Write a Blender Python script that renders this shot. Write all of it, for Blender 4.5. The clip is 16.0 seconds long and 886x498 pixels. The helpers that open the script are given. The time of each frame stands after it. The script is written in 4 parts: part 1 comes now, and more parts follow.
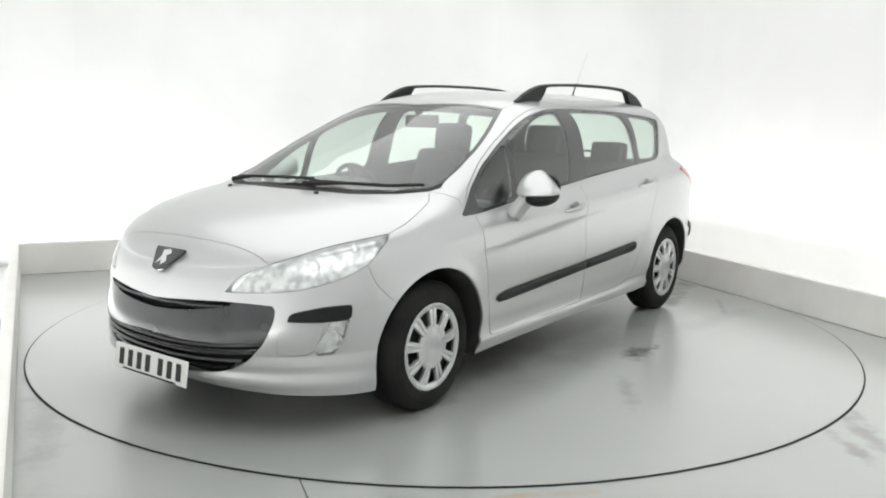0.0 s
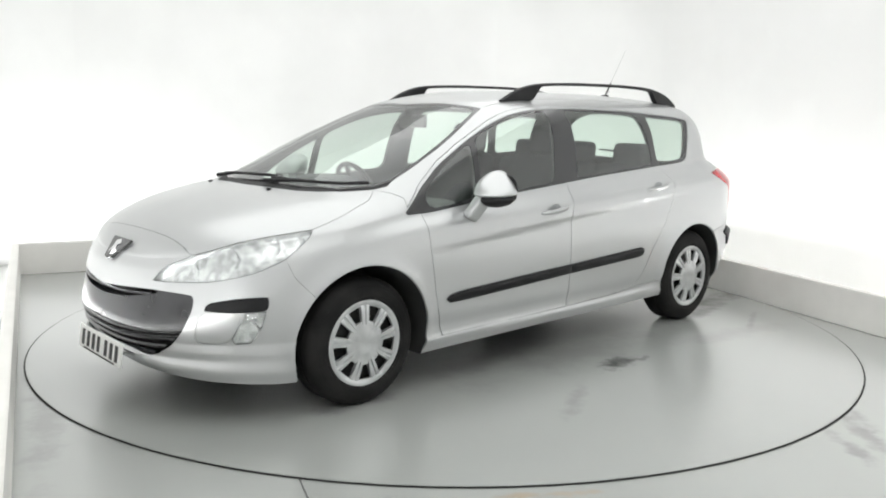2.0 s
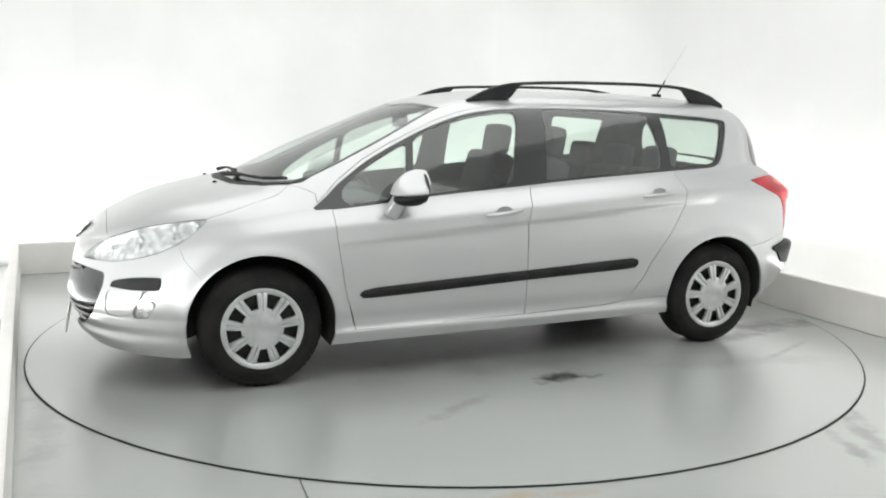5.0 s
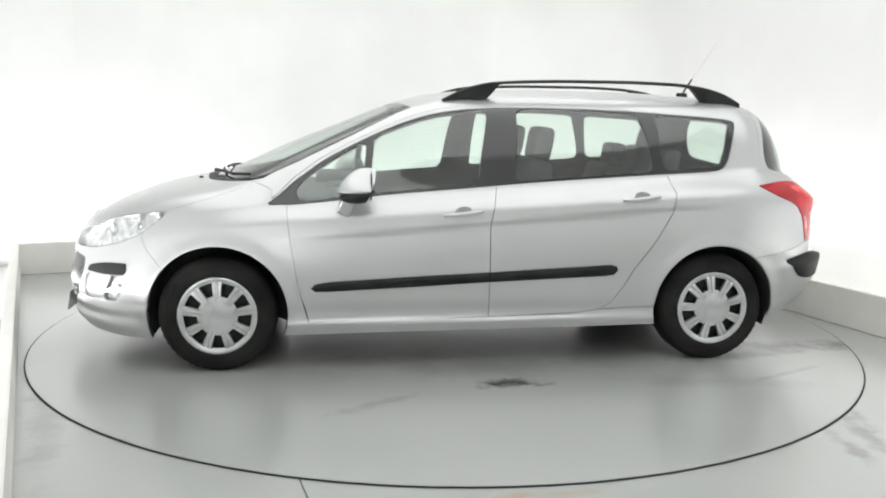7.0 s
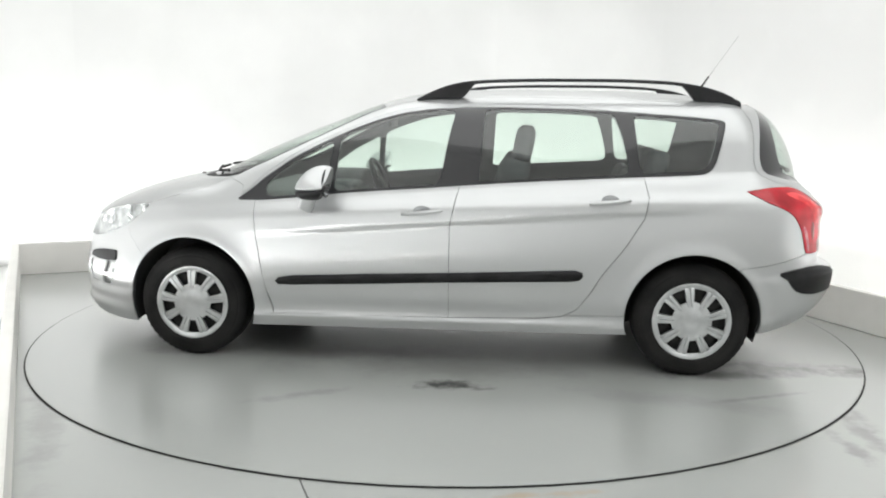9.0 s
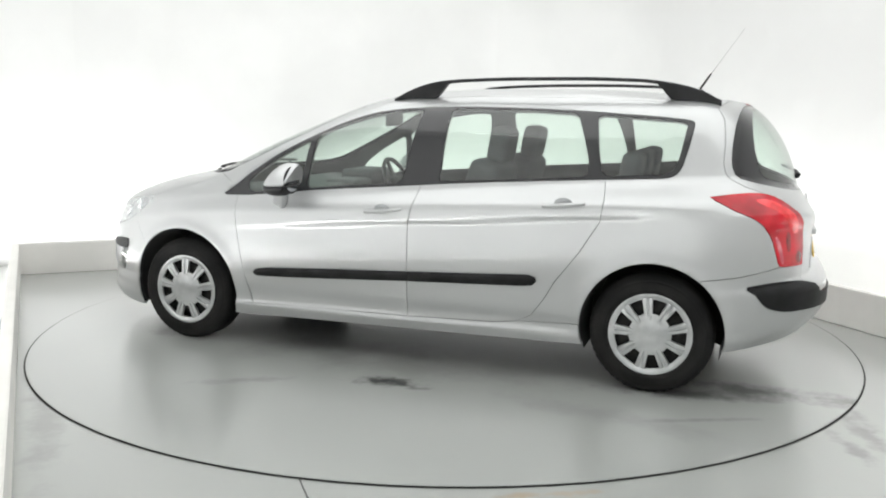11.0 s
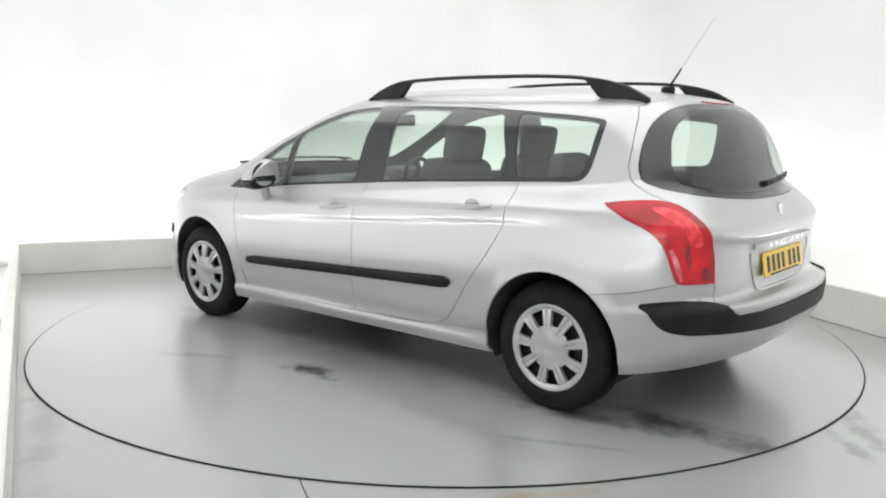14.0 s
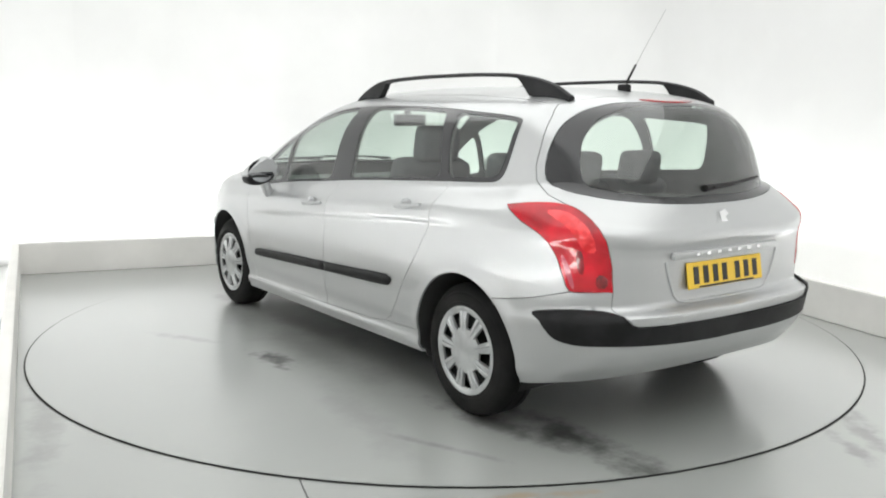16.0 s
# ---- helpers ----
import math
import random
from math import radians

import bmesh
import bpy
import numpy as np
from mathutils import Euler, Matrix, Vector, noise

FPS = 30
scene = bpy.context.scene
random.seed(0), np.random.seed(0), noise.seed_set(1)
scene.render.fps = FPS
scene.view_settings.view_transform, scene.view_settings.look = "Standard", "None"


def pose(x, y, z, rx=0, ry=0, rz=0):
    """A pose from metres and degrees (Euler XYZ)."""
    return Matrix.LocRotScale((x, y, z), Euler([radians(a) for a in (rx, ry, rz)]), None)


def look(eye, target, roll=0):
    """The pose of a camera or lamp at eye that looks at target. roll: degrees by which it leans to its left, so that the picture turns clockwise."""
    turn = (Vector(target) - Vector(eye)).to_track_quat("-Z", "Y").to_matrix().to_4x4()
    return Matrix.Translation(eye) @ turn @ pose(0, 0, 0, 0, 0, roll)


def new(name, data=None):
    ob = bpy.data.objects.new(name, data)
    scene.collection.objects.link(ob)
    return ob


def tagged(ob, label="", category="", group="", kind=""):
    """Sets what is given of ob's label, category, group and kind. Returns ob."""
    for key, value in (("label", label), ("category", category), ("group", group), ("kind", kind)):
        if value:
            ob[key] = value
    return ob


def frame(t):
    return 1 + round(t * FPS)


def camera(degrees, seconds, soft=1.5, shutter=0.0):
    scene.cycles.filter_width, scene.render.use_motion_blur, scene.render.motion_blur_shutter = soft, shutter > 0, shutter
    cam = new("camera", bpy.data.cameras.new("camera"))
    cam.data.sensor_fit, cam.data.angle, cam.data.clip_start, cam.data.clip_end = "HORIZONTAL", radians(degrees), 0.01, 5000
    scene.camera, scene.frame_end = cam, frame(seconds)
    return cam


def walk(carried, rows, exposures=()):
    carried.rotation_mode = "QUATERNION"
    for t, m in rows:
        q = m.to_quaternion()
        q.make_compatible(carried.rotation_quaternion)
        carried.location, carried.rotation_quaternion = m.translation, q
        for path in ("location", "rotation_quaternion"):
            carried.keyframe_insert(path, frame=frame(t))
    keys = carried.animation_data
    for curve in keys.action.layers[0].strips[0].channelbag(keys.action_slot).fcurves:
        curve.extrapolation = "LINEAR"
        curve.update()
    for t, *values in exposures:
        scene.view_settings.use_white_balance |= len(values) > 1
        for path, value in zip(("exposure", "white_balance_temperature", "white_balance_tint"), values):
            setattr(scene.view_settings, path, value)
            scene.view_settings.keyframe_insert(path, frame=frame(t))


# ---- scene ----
cam = camera(55.18, 16.0, soft=2.0)
EYE = (0.0, -5.378, 1.3465)
YAW, PITCH, ROLL = -0.0034, -0.1589, 0.871
AIM = (EYE[0] + math.sin(YAW) * math.cos(PITCH), EYE[1] + math.cos(YAW) * math.cos(PITCH), EYE[2] + math.sin(PITCH))
walk(cam, [(0.0, look(EYE, AIM, ROLL)), (16.0, look(EYE, AIM, ROLL))], [(0.0, 0.03), (16.0, 0.03)])

# ---- light: a closed white studio, ceiling panels and strip lamps behind the low kerb ----
ROOM_TURN = 23.0                       # degrees by which the studio is turned under the camera
GROUND = -0.015                        # height of the floor and turntable
KERB_W, KERB_E, KERB_N, KERB_S = -2.67, 2.49, 2.65, -7.2    # kerb faces in the studio's own axes
ROOM = pose(0, 0.06, GROUND, 0, 0, ROOM_TURN)
GAP = 0.75                             # trough between kerb and wall
CEIL = 3.6

world = bpy.data.worlds.new("world")
scene.world = world
world.use_nodes = True
world.node_tree.nodes["Background"].inputs["Color"].default_value = (1.0, 1.0, 1.0, 1)
world.node_tree.nodes["Background"].inputs["Strength"].default_value = 0.05


def area_lamp(name, m, sx, sy, watts, colour=(0.987, 1.0, 0.992)):
    data = bpy.data.lights.new(name, "AREA")
    data.shape, data.size, data.size_y, data.energy, data.color = "RECTANGLE", sx, sy, watts, colour
    ob = new(name, data)
    ob.matrix_world = m
    return ob


MX, MY = (KERB_W + KERB_E) / 2, (KERB_N + KERB_S) / 2
area_lamp("ceiling_lamp", ROOM @ pose(MX, MY, CEIL - 0.12), 5.0, 9.4, 148)
area_lamp("trough_lamp", ROOM @ pose(MX, KERB_N + 0.3, 0.12, 180 - 28), 5.6, 0.2, 34)
area_lamp("trough_lamp", ROOM @ pose(KERB_E + 0.3, MY, 0.12, 0, 180 - 28), 0.2, 9.0, 104)
# No south lamp is known; added behind the camera to brighten the car's side.
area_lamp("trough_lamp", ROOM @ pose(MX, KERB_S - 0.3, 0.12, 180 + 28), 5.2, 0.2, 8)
area_lamp("trough_lamp", ROOM @ pose(KERB_W - 0.3, MY, 0.12, 0, 180 + 28), 0.2, 9.0, 132)

# ---- materials ----
def material(name, colour, rough=0.5, metal=0.0, **inputs):
    m = bpy.data.materials.new(name)
    m.use_nodes = True
    b = m.node_tree.nodes["Principled BSDF"]
    b.inputs["Base Color"].default_value = (*colour, 1)
    b.inputs["Roughness"].default_value = rough
    b.inputs["Metallic"].default_value = metal
    for k, v in inputs.items():
        b.inputs[k.replace("_", " ")].default_value = v
    return m


def add_node(m, kind, **settings):
    n = m.node_tree.nodes.new(kind)
    for k, v in settings.items():
        n.inputs[k.replace("_", " ")].default_value = v
    return n


def wire(m, a, i, b, j):
    m.node_tree.links.new(a.outputs[i], b.inputs[j])


def mottle(m, colour_a, colour_b, scale, detail=6.0, low=0.4, high=0.6, rough=None, bump=0.0, bump_scale=None):
    """Two-scale colour variation, a roughness range and a fine relief, in object space."""
    b = m.node_tree.nodes["Principled BSDF"]
    co = add_node(m, "ShaderNodeTexCoord")
    n = add_node(m, "ShaderNodeTexNoise", Scale=scale, Detail=detail)
    wire(m, co, "Object", n, "Vector")
    ramp = add_node(m, "ShaderNodeValToRGB")
    ramp.color_ramp.elements[0].position, ramp.color_ramp.elements[1].position = low, high
    ramp.color_ramp.elements[0].color, ramp.color_ramp.elements[1].color = (*colour_a, 1), (*colour_b, 1)
    wire(m, n, "Fac", ramp, "Fac")
    wire(m, ramp, "Color", b, "Base Color")
    if rough:
        mr = add_node(m, "ShaderNodeMapRange")
        mr.inputs["To Min"].default_value, mr.inputs["To Max"].default_value = rough
        mr.inputs["From Min"].default_value, mr.inputs["From Max"].default_value = 0.0, 1.0
        wire(m, n, "Fac", mr, "Value")
        wire(m, mr, "Result", b, "Roughness")
    if bump:
        n2 = add_node(m, "ShaderNodeTexNoise", Scale=bump_scale or scale * 20, Detail=4.0)
        wire(m, co, "Object", n2, "Vector")
        bp = add_node(m, "ShaderNodeBump", Strength=bump, Distance=0.002)
        wire(m, n2, "Fac", bp, "Height")
        wire(m, bp, "Normal", b, "Normal")
    return m


WHITE_WALL = mottle(material("white_wall_paint", (0.76, 0.76, 0.755), 0.75), (0.735, 0.735, 0.73), (0.785, 0.785, 0.78), 0.8, bump=0.1, bump_scale=90)
KERB_PAINT = mottle(material("kerb_paint", (0.8, 0.785, 0.755), 0.55), (0.74, 0.728, 0.70), (0.83, 0.815, 0.785), 1.6, bump=0.15, bump_scale=60)
FLOOR_PAINT = mottle(material("grey_floor_paint", (0.37, 0.375, 0.36), 0.3, Coat_Weight=1.0, Coat_Roughness=0.24, Coat_IOR=1.55), (0.305, 0.317, 0.302), (0.395, 0.408, 0.389), 0.7, low=0.1, high=0.9, rough=(0.22, 0.5), bump=0.05, bump_scale=30)
SILVER = material("silver_paint", (0.52, 0.53, 0.545), 0.42, 0.62, Coat_Weight=0.5, Coat_Roughness=0.10)
BLACK_PLASTIC = mottle(material("black_plastic", (0.014, 0.014, 0.015), 0.5, Specular_IOR_Level=0.22), (0.009, 0.009, 0.0095), (0.016, 0.016, 0.017), 9, bump=0.2, bump_scale=300)
RUBBER = mottle(material("tyre_rubber", (0.018, 0.018, 0.018), 0.75, Specular_IOR_Level=0.15), (0.010, 0.010, 0.010), (0.020, 0.0195, 0.019), 5, bump=0.3, bump_scale=120)
DARK_GAP = material("dark_gap", (0.008, 0.008, 0.008), 0.9)


def stained_or_shaded(name, marks):
    """The floor paint with ragged scuffs, damp trails or painted under-car shade: x, y, turn, half length, half width,
    colour, strength, grain.
    """
    m = FLOOR_PAINT.copy()
    m.name = name
    nt = m.node_tree
    b = nt.nodes["Principled BSDF"]
    result = b.inputs["Base Color"].links[0].from_socket
    co = add_node(m, "ShaderNodeTexCoord")
    for x, y, turn, lx, ly, dark, strength, grain in marks:
        tint = dark if isinstance(dark, tuple) else (dark, dark, dark * 0.98)
        mp = add_node(m, "ShaderNodeMapping")
        mp.vector_type = "TEXTURE"
        mp.inputs["Location"].default_value = (x, y, 0)
        mp.inputs["Rotation"].default_value = (0, 0, radians(turn))
        mp.inputs["Scale"].default_value = (lx, ly, 1)
        wire(m, co, "Object", mp, "Vector")
        ln = add_node(m, "ShaderNodeVectorMath")
        ln.operation = "LENGTH"
        wire(m, mp, "Vector", ln, 0)
        nz = add_node(m, "ShaderNodeTexNoise", Scale=grain, Detail=6.0, Roughness=0.65)
        wire(m, co, "Object", nz, "Vector")
        ad = add_node(m, "ShaderNodeMath")
        ad.operation = "MULTIPLY_ADD"
        wire(m, nz, "Fac", ad, 0)
        ad.inputs[1].default_value = 2.6
        wire(m, ln, "Value", ad, 2)
        mr = add_node(m, "ShaderNodeMapRange")
        mr.interpolation_type = "SMOOTHSTEP"
        mr.inputs["From Min"].default_value, mr.inputs["From Max"].default_value = 1.3, 2.5
        mr.inputs["To Min"].default_value, mr.inputs["To Max"].default_value = strength, 0.0
        wire(m, ad, "Value", mr, "Value")
        mx = add_node(m, "ShaderNodeMix")
        mx.data_type = "RGBA"
        nt.links.new(mr.outputs["Result"], mx.inputs["Factor"])
        nt.links.new(result, mx.inputs["A"])
        mx.inputs["B"].default_value = (*tint, 1)
        result = mx.outputs["Result"]
    nt.links.new(result, b.inputs["Base Color"])
    return m


# The two broad marks along the car's side paint its under-car shade over grime.
DISC_PAINT = stained_or_shaded("turntable_paint", ((-0.13, 1.29, 8, 0.19, 0.075, 0.028, 1.0, 12.0), (-0.19, 1.27, -25, 0.12, 0.045, 0.035, 0.95, 14.0), (-0.33, 1.33, 20, 0.08, 0.025, 0.07, 0.6, 14.0),
                                         (-0.1, 1.0, 0, 0.9, 0.22, 0.16, 0.45, 3.0), (0.3, 0.75, 10, 0.7, 0.16, 0.13, 0.4, 4.0), (-1.2, 1.35, -12, 0.6, 0.12, 0.2, 0.35, 4.0), (-1.7, 1.25, 25, 0.35, 0.03, 0.14, 0.5, 7.0),
                                         (-1.98, 0.72, 0, 0.50, 0.13, 0.045, 1.0, 5.0), (-1.60, 0.90, 10, 0.40, 0.10, 0.07, 0.9, 6.0), (0.55, 1.55, 30, 0.3, 0.05, 0.16, 0.45, 8.0),
                                         (1.4, 0.9, 0, 0.3, 0.09, 0.12, 0.5, 7.0)))
STUDIO_PAINT = stained_or_shaded("studio_floor_paint", ((-0.74, -2.45, -13, 0.12, 0.035, (0.34, 0.24, 0.13), 0.6, 9.0), (-0.56, -2.49, -13, 0.16, 0.03, (0.38, 0.28, 0.17), 0.5, 10.0), (0.79, -2.55, 70, 0.22, 0.05, 0.10, 0.6, 9.0), (0.98, -2.45, 65, 0.30, 0.06, 0.10, 0.6, 8.0), (1.15, -2.25, 60, 0.3, 0.05, 0.12, 0.5, 8.0),
                                              (2.0, 0.6, 90, 0.7, 0.14, 0.10, 0.6, 4.0), (2.25, 1.6, 90, 0.5, 0.12, 0.10, 0.6, 5.0), (-2.35, -0.9, 90, 0.9, 0.09, 0.14, 0.5, 5.0)))
JOINT = material("floor_joint", (0.10, 0.10, 0.10), 0.8)

# ---- mesh helpers ----
def mesh_of(name, bm, mat, smooth=True):
    me = bpy.data.meshes.new(name)
    bm.normal_update()
    bm.to_mesh(me)
    bm.free()
    for m in (mat if isinstance(mat, (list, tuple)) else [mat]):
        me.materials.append(m)
    if smooth:
        me.polygons.foreach_set("use_smooth", [True] * len(me.polygons))
        me.set_sharp_from_angle(angle=radians(38))
    held = me.attributes.get("surface_normal")
    if held:
        keep_normals(me, held)
    return me


def keep_normals(me, held):
    """Shades the outer faces of a body panel by the smooth surface that it was cut from."""
    nor = np.zeros(len(me.vertices) * 3)
    held.data.foreach_get("vector", nor)
    nor = nor.reshape(-1, 3)
    corner = np.zeros(len(me.loops) * 3)
    me.corner_normals.foreach_get("vector", corner)
    corner = corner.reshape(-1, 3)
    vert = np.zeros(len(me.loops), int)
    me.loops.foreach_get("vertex_index", vert)
    flat = np.zeros(len(me.polygons) * 3)
    me.polygons.foreach_get("normal", flat)
    sides = np.zeros(len(me.polygons), int)
    me.polygons.foreach_get("loop_total", sides)
    flat = np.repeat(flat.reshape(-1, 3), sides, axis=0)
    ok = (nor[vert] * flat).sum(1) > 0.75
    corner[ok] = nor[vert][ok]
    me.normals_split_custom_set(corner.tolist())
    me.attributes.remove(me.attributes["surface_normal"])


def part(name, bm, mat, parent=None, label="", smooth=True):
    ob = new(name, mesh_of(name, bm, mat, smooth))
    if parent is not None:
        ob.parent = parent
    if label:
        tagged(ob, label)
    return ob


def curve_at(table, x):
    """Smooth (monotone-ish cubic) interpolation of a short table of pairs."""
    xs = [p[0] for p in table]
    ys = [p[1] for p in table]
    if xs[0] > xs[-1]:
        xs, ys = xs[::-1], ys[::-1]
    if x <= xs[0]:
        return ys[0]
    if x >= xs[-1]:
        return ys[-1]
    i = max(k for k in range(len(xs) - 1) if xs[k] <= x)
    h = xs[i + 1] - xs[i]
    d = [(ys[k + 1] - ys[k]) / (xs[k + 1] - xs[k]) for k in range(len(xs) - 1)]

    def slope(k):
        if k == 0:
            return d[0]
        if k == len(xs) - 1:
            return d[-1]
        return 0.0 if d[k - 1] * d[k] <= 0 else 2 * d[k - 1] * d[k] / (d[k - 1] + d[k])

    t = (x - xs[i]) / h
    a, b = slope(i) * h, slope(i + 1) * h
    return ((2 * t - 3) * t * t + 1) * ys[i] + ((t - 2) * t + 1) * t * a + (3 - 2 * t) * t * t * ys[i + 1] + (t - 1) * t * t * b


def box(bm, x0, x1, y0, y1, z0, z1, m=None):
    r = bmesh.ops.create_cube(bm, size=1)["verts"]
    for v in r:
        v.co = Vector((x0 if v.co.x < 0 else x1, y0 if v.co.y < 0 else y1, z0 if v.co.z < 0 else z1))
        if m:
            v.co = m @ v.co
    return r


def revolve(bm, profile, steps=48, axis="Y", flip=False):
    """Turns a profile of (radius, along) about an axis."""
    rings = []
    for r, h in profile:
        ring = []
        for k in range(steps):
            a = 2 * math.pi * k / steps
            p = (r * math.cos(a), h, r * math.sin(a)) if axis == "Y" else (r * math.cos(a), r * math.sin(a), h)
            ring.append(bm.verts.new(p))
        rings.append(ring)
    for a, b in zip(rings, rings[1:]):
        for k in range(steps):
            q = (a[k], a[(k + 1) % steps], b[(k + 1) % steps], b[k])
            bm.faces.new(q[::-1] if flip else q)
    return rings


# ---- studio ----
def build_studio():
    x0, x1, y0, y1 = KERB_W - GAP, KERB_E + GAP, KERB_S - GAP, KERB_N + GAP
    bm = bmesh.new()
    bmesh.ops.create_grid(bm, x_segments=1, y_segments=1, size=0.5)
    for v in bm.verts:
        v.co = Vector((x0 - 0.3 if v.co.x < 0 else x1 + 0.3, y0 - 0.3 if v.co.y < 0 else y1 + 0.3, -0.006))
    ob = part("floor", bm, STUDIO_PAINT, smooth=False)
    ob.matrix_world = ROOM
    tagged(ob, "glossy pale grey painted concrete studio floor", "floor", kind="structure")
    # walls
    for name, b in (("wall_north", (x0 - 0.2, x1 + 0.2, y1, y1 + 0.2)), ("wall_east", (x1, x1 + 0.2, y0, y1)),
                    ("wall_west", (x0 - 0.2, x0, y0, y1)), ("wall_south", (x0 - 0.2, x1 + 0.2, y0 - 0.2, y0))):
        bm = bmesh.new()
        box(bm, *b, -0.006, CEIL)
        ob = part(name, bm, WHITE_WALL, smooth=False)
        ob.matrix_world = ROOM
        tagged(ob, "smooth matt white studio wall", "wall", kind="structure")
    # coved corners join the walls without an edge
    r = 1.3
    for cx, cy, a0 in ((x1 - r, y1 - r, 0), (x0 + r, y1 - r, 90)):
        bm = bmesh.new()
        prev = None
        for k in range(25):
            a = radians(a0 + 90 * k / 24)
            p = [bm.verts.new((cx + (r + 0.002 + t) * math.cos(a), cy + (r + 0.002 + t) * math.sin(a), z)) for t, z in ((0, -0.006), (0, CEIL), (0.003, CEIL), (0.003, -0.006))]
            if prev:
                for i in range(4):
                    bm.faces.new((prev[i], p[i], p[(i + 1) % 4], prev[(i + 1) % 4]))
            prev = p
        bmesh.ops.recalc_face_normals(bm, faces=bm.faces)
        ob = part("wall_corner", bm, WHITE_WALL)
        ob.matrix_world = ROOM
        tagged(ob, "rounded matt white studio wall corner", "wall", kind="structure")
    bm = bmesh.new()
    box(bm, x0 - 0.2, x1 + 0.2, y0 - 0.2, y1 + 0.2, CEIL, CEIL + 0.1)
    ob = part("ceiling", bm, WHITE_WALL, smooth=False)
    ob.matrix_world = ROOM
    tagged(ob, "plain white studio ceiling", "ceiling", kind="structure")
    # a joint in the floor that runs out from the turntable
    bm = bmesh.new()
    box(bm, -0.0025, 0.0025, 0.0, 1.6, -0.0055, -0.0035)
    ob = part("floor_joint", bm, JOINT, smooth=False)
    ob.matrix_world = pose(-0.535, -2.375, GROUND, 0, 0, 180 + 20)
    tagged(ob, "thin dark joint in the studio floor", "joint", kind="structure")
    # kerbs
    kh, kt = 0.252, 0.06
    # The south kerb is unseen, added behind the camera with its lamp.
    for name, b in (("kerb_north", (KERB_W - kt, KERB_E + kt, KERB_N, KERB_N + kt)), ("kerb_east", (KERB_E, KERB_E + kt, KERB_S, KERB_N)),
                    ("kerb_west", (KERB_W - kt, KERB_W, KERB_S, KERB_N)), ("kerb_south_unseen", (KERB_W - kt, KERB_E + kt, KERB_S - kt, KERB_S))):
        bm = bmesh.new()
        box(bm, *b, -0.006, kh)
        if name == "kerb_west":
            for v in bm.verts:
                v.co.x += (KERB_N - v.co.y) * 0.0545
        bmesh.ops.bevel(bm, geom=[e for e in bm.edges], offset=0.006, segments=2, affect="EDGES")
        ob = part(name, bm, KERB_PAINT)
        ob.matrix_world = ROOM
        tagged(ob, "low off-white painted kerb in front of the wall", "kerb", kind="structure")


RING_R, TABLE_Y = 2.487, 0.06


def build_turntable():
    bm = bmesh.new()
    bmesh.ops.create_circle(bm, cap_ends=True, segments=180, radius=RING_R - 0.0045)
    ob = part("turntable", bm, DISC_PAINT, smooth=False)
    tagged(ob, "round flush grey painted turntable plate with scuffs and painted under-car shade", "turntable")
    bm = bmesh.new()
    a = bmesh.ops.create_circle(bm, segments=180, radius=RING_R - 0.0045)["verts"]
    b = bmesh.ops.create_circle(bm, segments=180, radius=RING_R + 0.0045)["verts"]
    for k in range(180):
        bm.faces.new((a[k], b[k], b[(k + 1) % 180], a[(k + 1) % 180]))
    for v in bm.verts:
        v.co.z = -0.003
    g = part("turntable_gap", bm, DARK_GAP, smooth=False)
    tagged(g, "dark circular gap round the turntable", "gap", kind="structure")
    ob.matrix_world = pose(0, TABLE_Y, GROUND)
    g.matrix_world = pose(0, TABLE_Y, GROUND)
    return ob


build_studio()
turntable = build_turntable()

# ---- car ----
HUB_X, HUB_Y, HUB_Z, TYRE_R = 1.356, 0.85, 0.287, 0.306
ARCH_Z, ARCH_F, ARCH_R = 0.295, 0.362, 0.350
car = new("car")
tagged(car, "silver estate car with black roof rails standing on a turntable", "car")

SHOULDER = ((2.2, 0.68), (1.95, 0.74), (1.62, 0.795), (1.09, 0.868), (0.5, 0.908), (-0.55, 0.985), (-1.4, 1.04), (-1.75, 1.055), (-2.1, 0.975))
TOP = ((2.17, 0.68), (2.09, 0.762), (1.92, 0.857), (1.746, 0.916), (1.575, 0.955), (1.42, 0.982), (1.23, 1.062), (1.056, 1.142), (0.71, 1.284),
       (0.363, 1.416), (0.19, 1.457), (0, 1.480), (-0.4, 1.494), (-0.9, 1.492), (-1.4, 1.47), (-1.65, 1.437), (-1.78, 1.405))
TOP_X = ((2.2, 2.17), (1.6, 1.72), (1.1, 1.3), (0.5, 0.58), (0, 0.02), (-1.2, -1.15), (-1.8, -1.6), (-2.1, -1.78))
NOSE = ((0.0, 2.17), (0.11, 2.222), (0.17, 2.218), (0.23, 2.242), (0.4, 2.265), (0.7, 2.235), (0.9, 2.205), (1.0, 2.17))      # share of the wall's height, x
TAIL = ((0.0, -2.10), (0.08, -2.155), (0.168, -2.178), (0.334, -2.178), (0.40, -2.090), (0.556, -2.086), (0.667, -2.086), (0.72, -2.089), (0.767, -2.100), (0.81, -2.098), (0.856, -2.078), (1.0, -2.012))
WIDTH = ((0.0, 0.835), (0.1, 0.862), (0.3, 0.875), (0.6, 0.885), (0.85, 0.874), (1.0, 0.848))
BOTTOM = ((2.3, 0.198), (2.15, 0.193), (2.0, 0.178), (1.7, 0.155), (1.0, 0.175), (-1.0, 0.2), (-1.7, 0.225), (-1.85, 0.25), (-2.0, 0.285), (-2.2, 0.335))
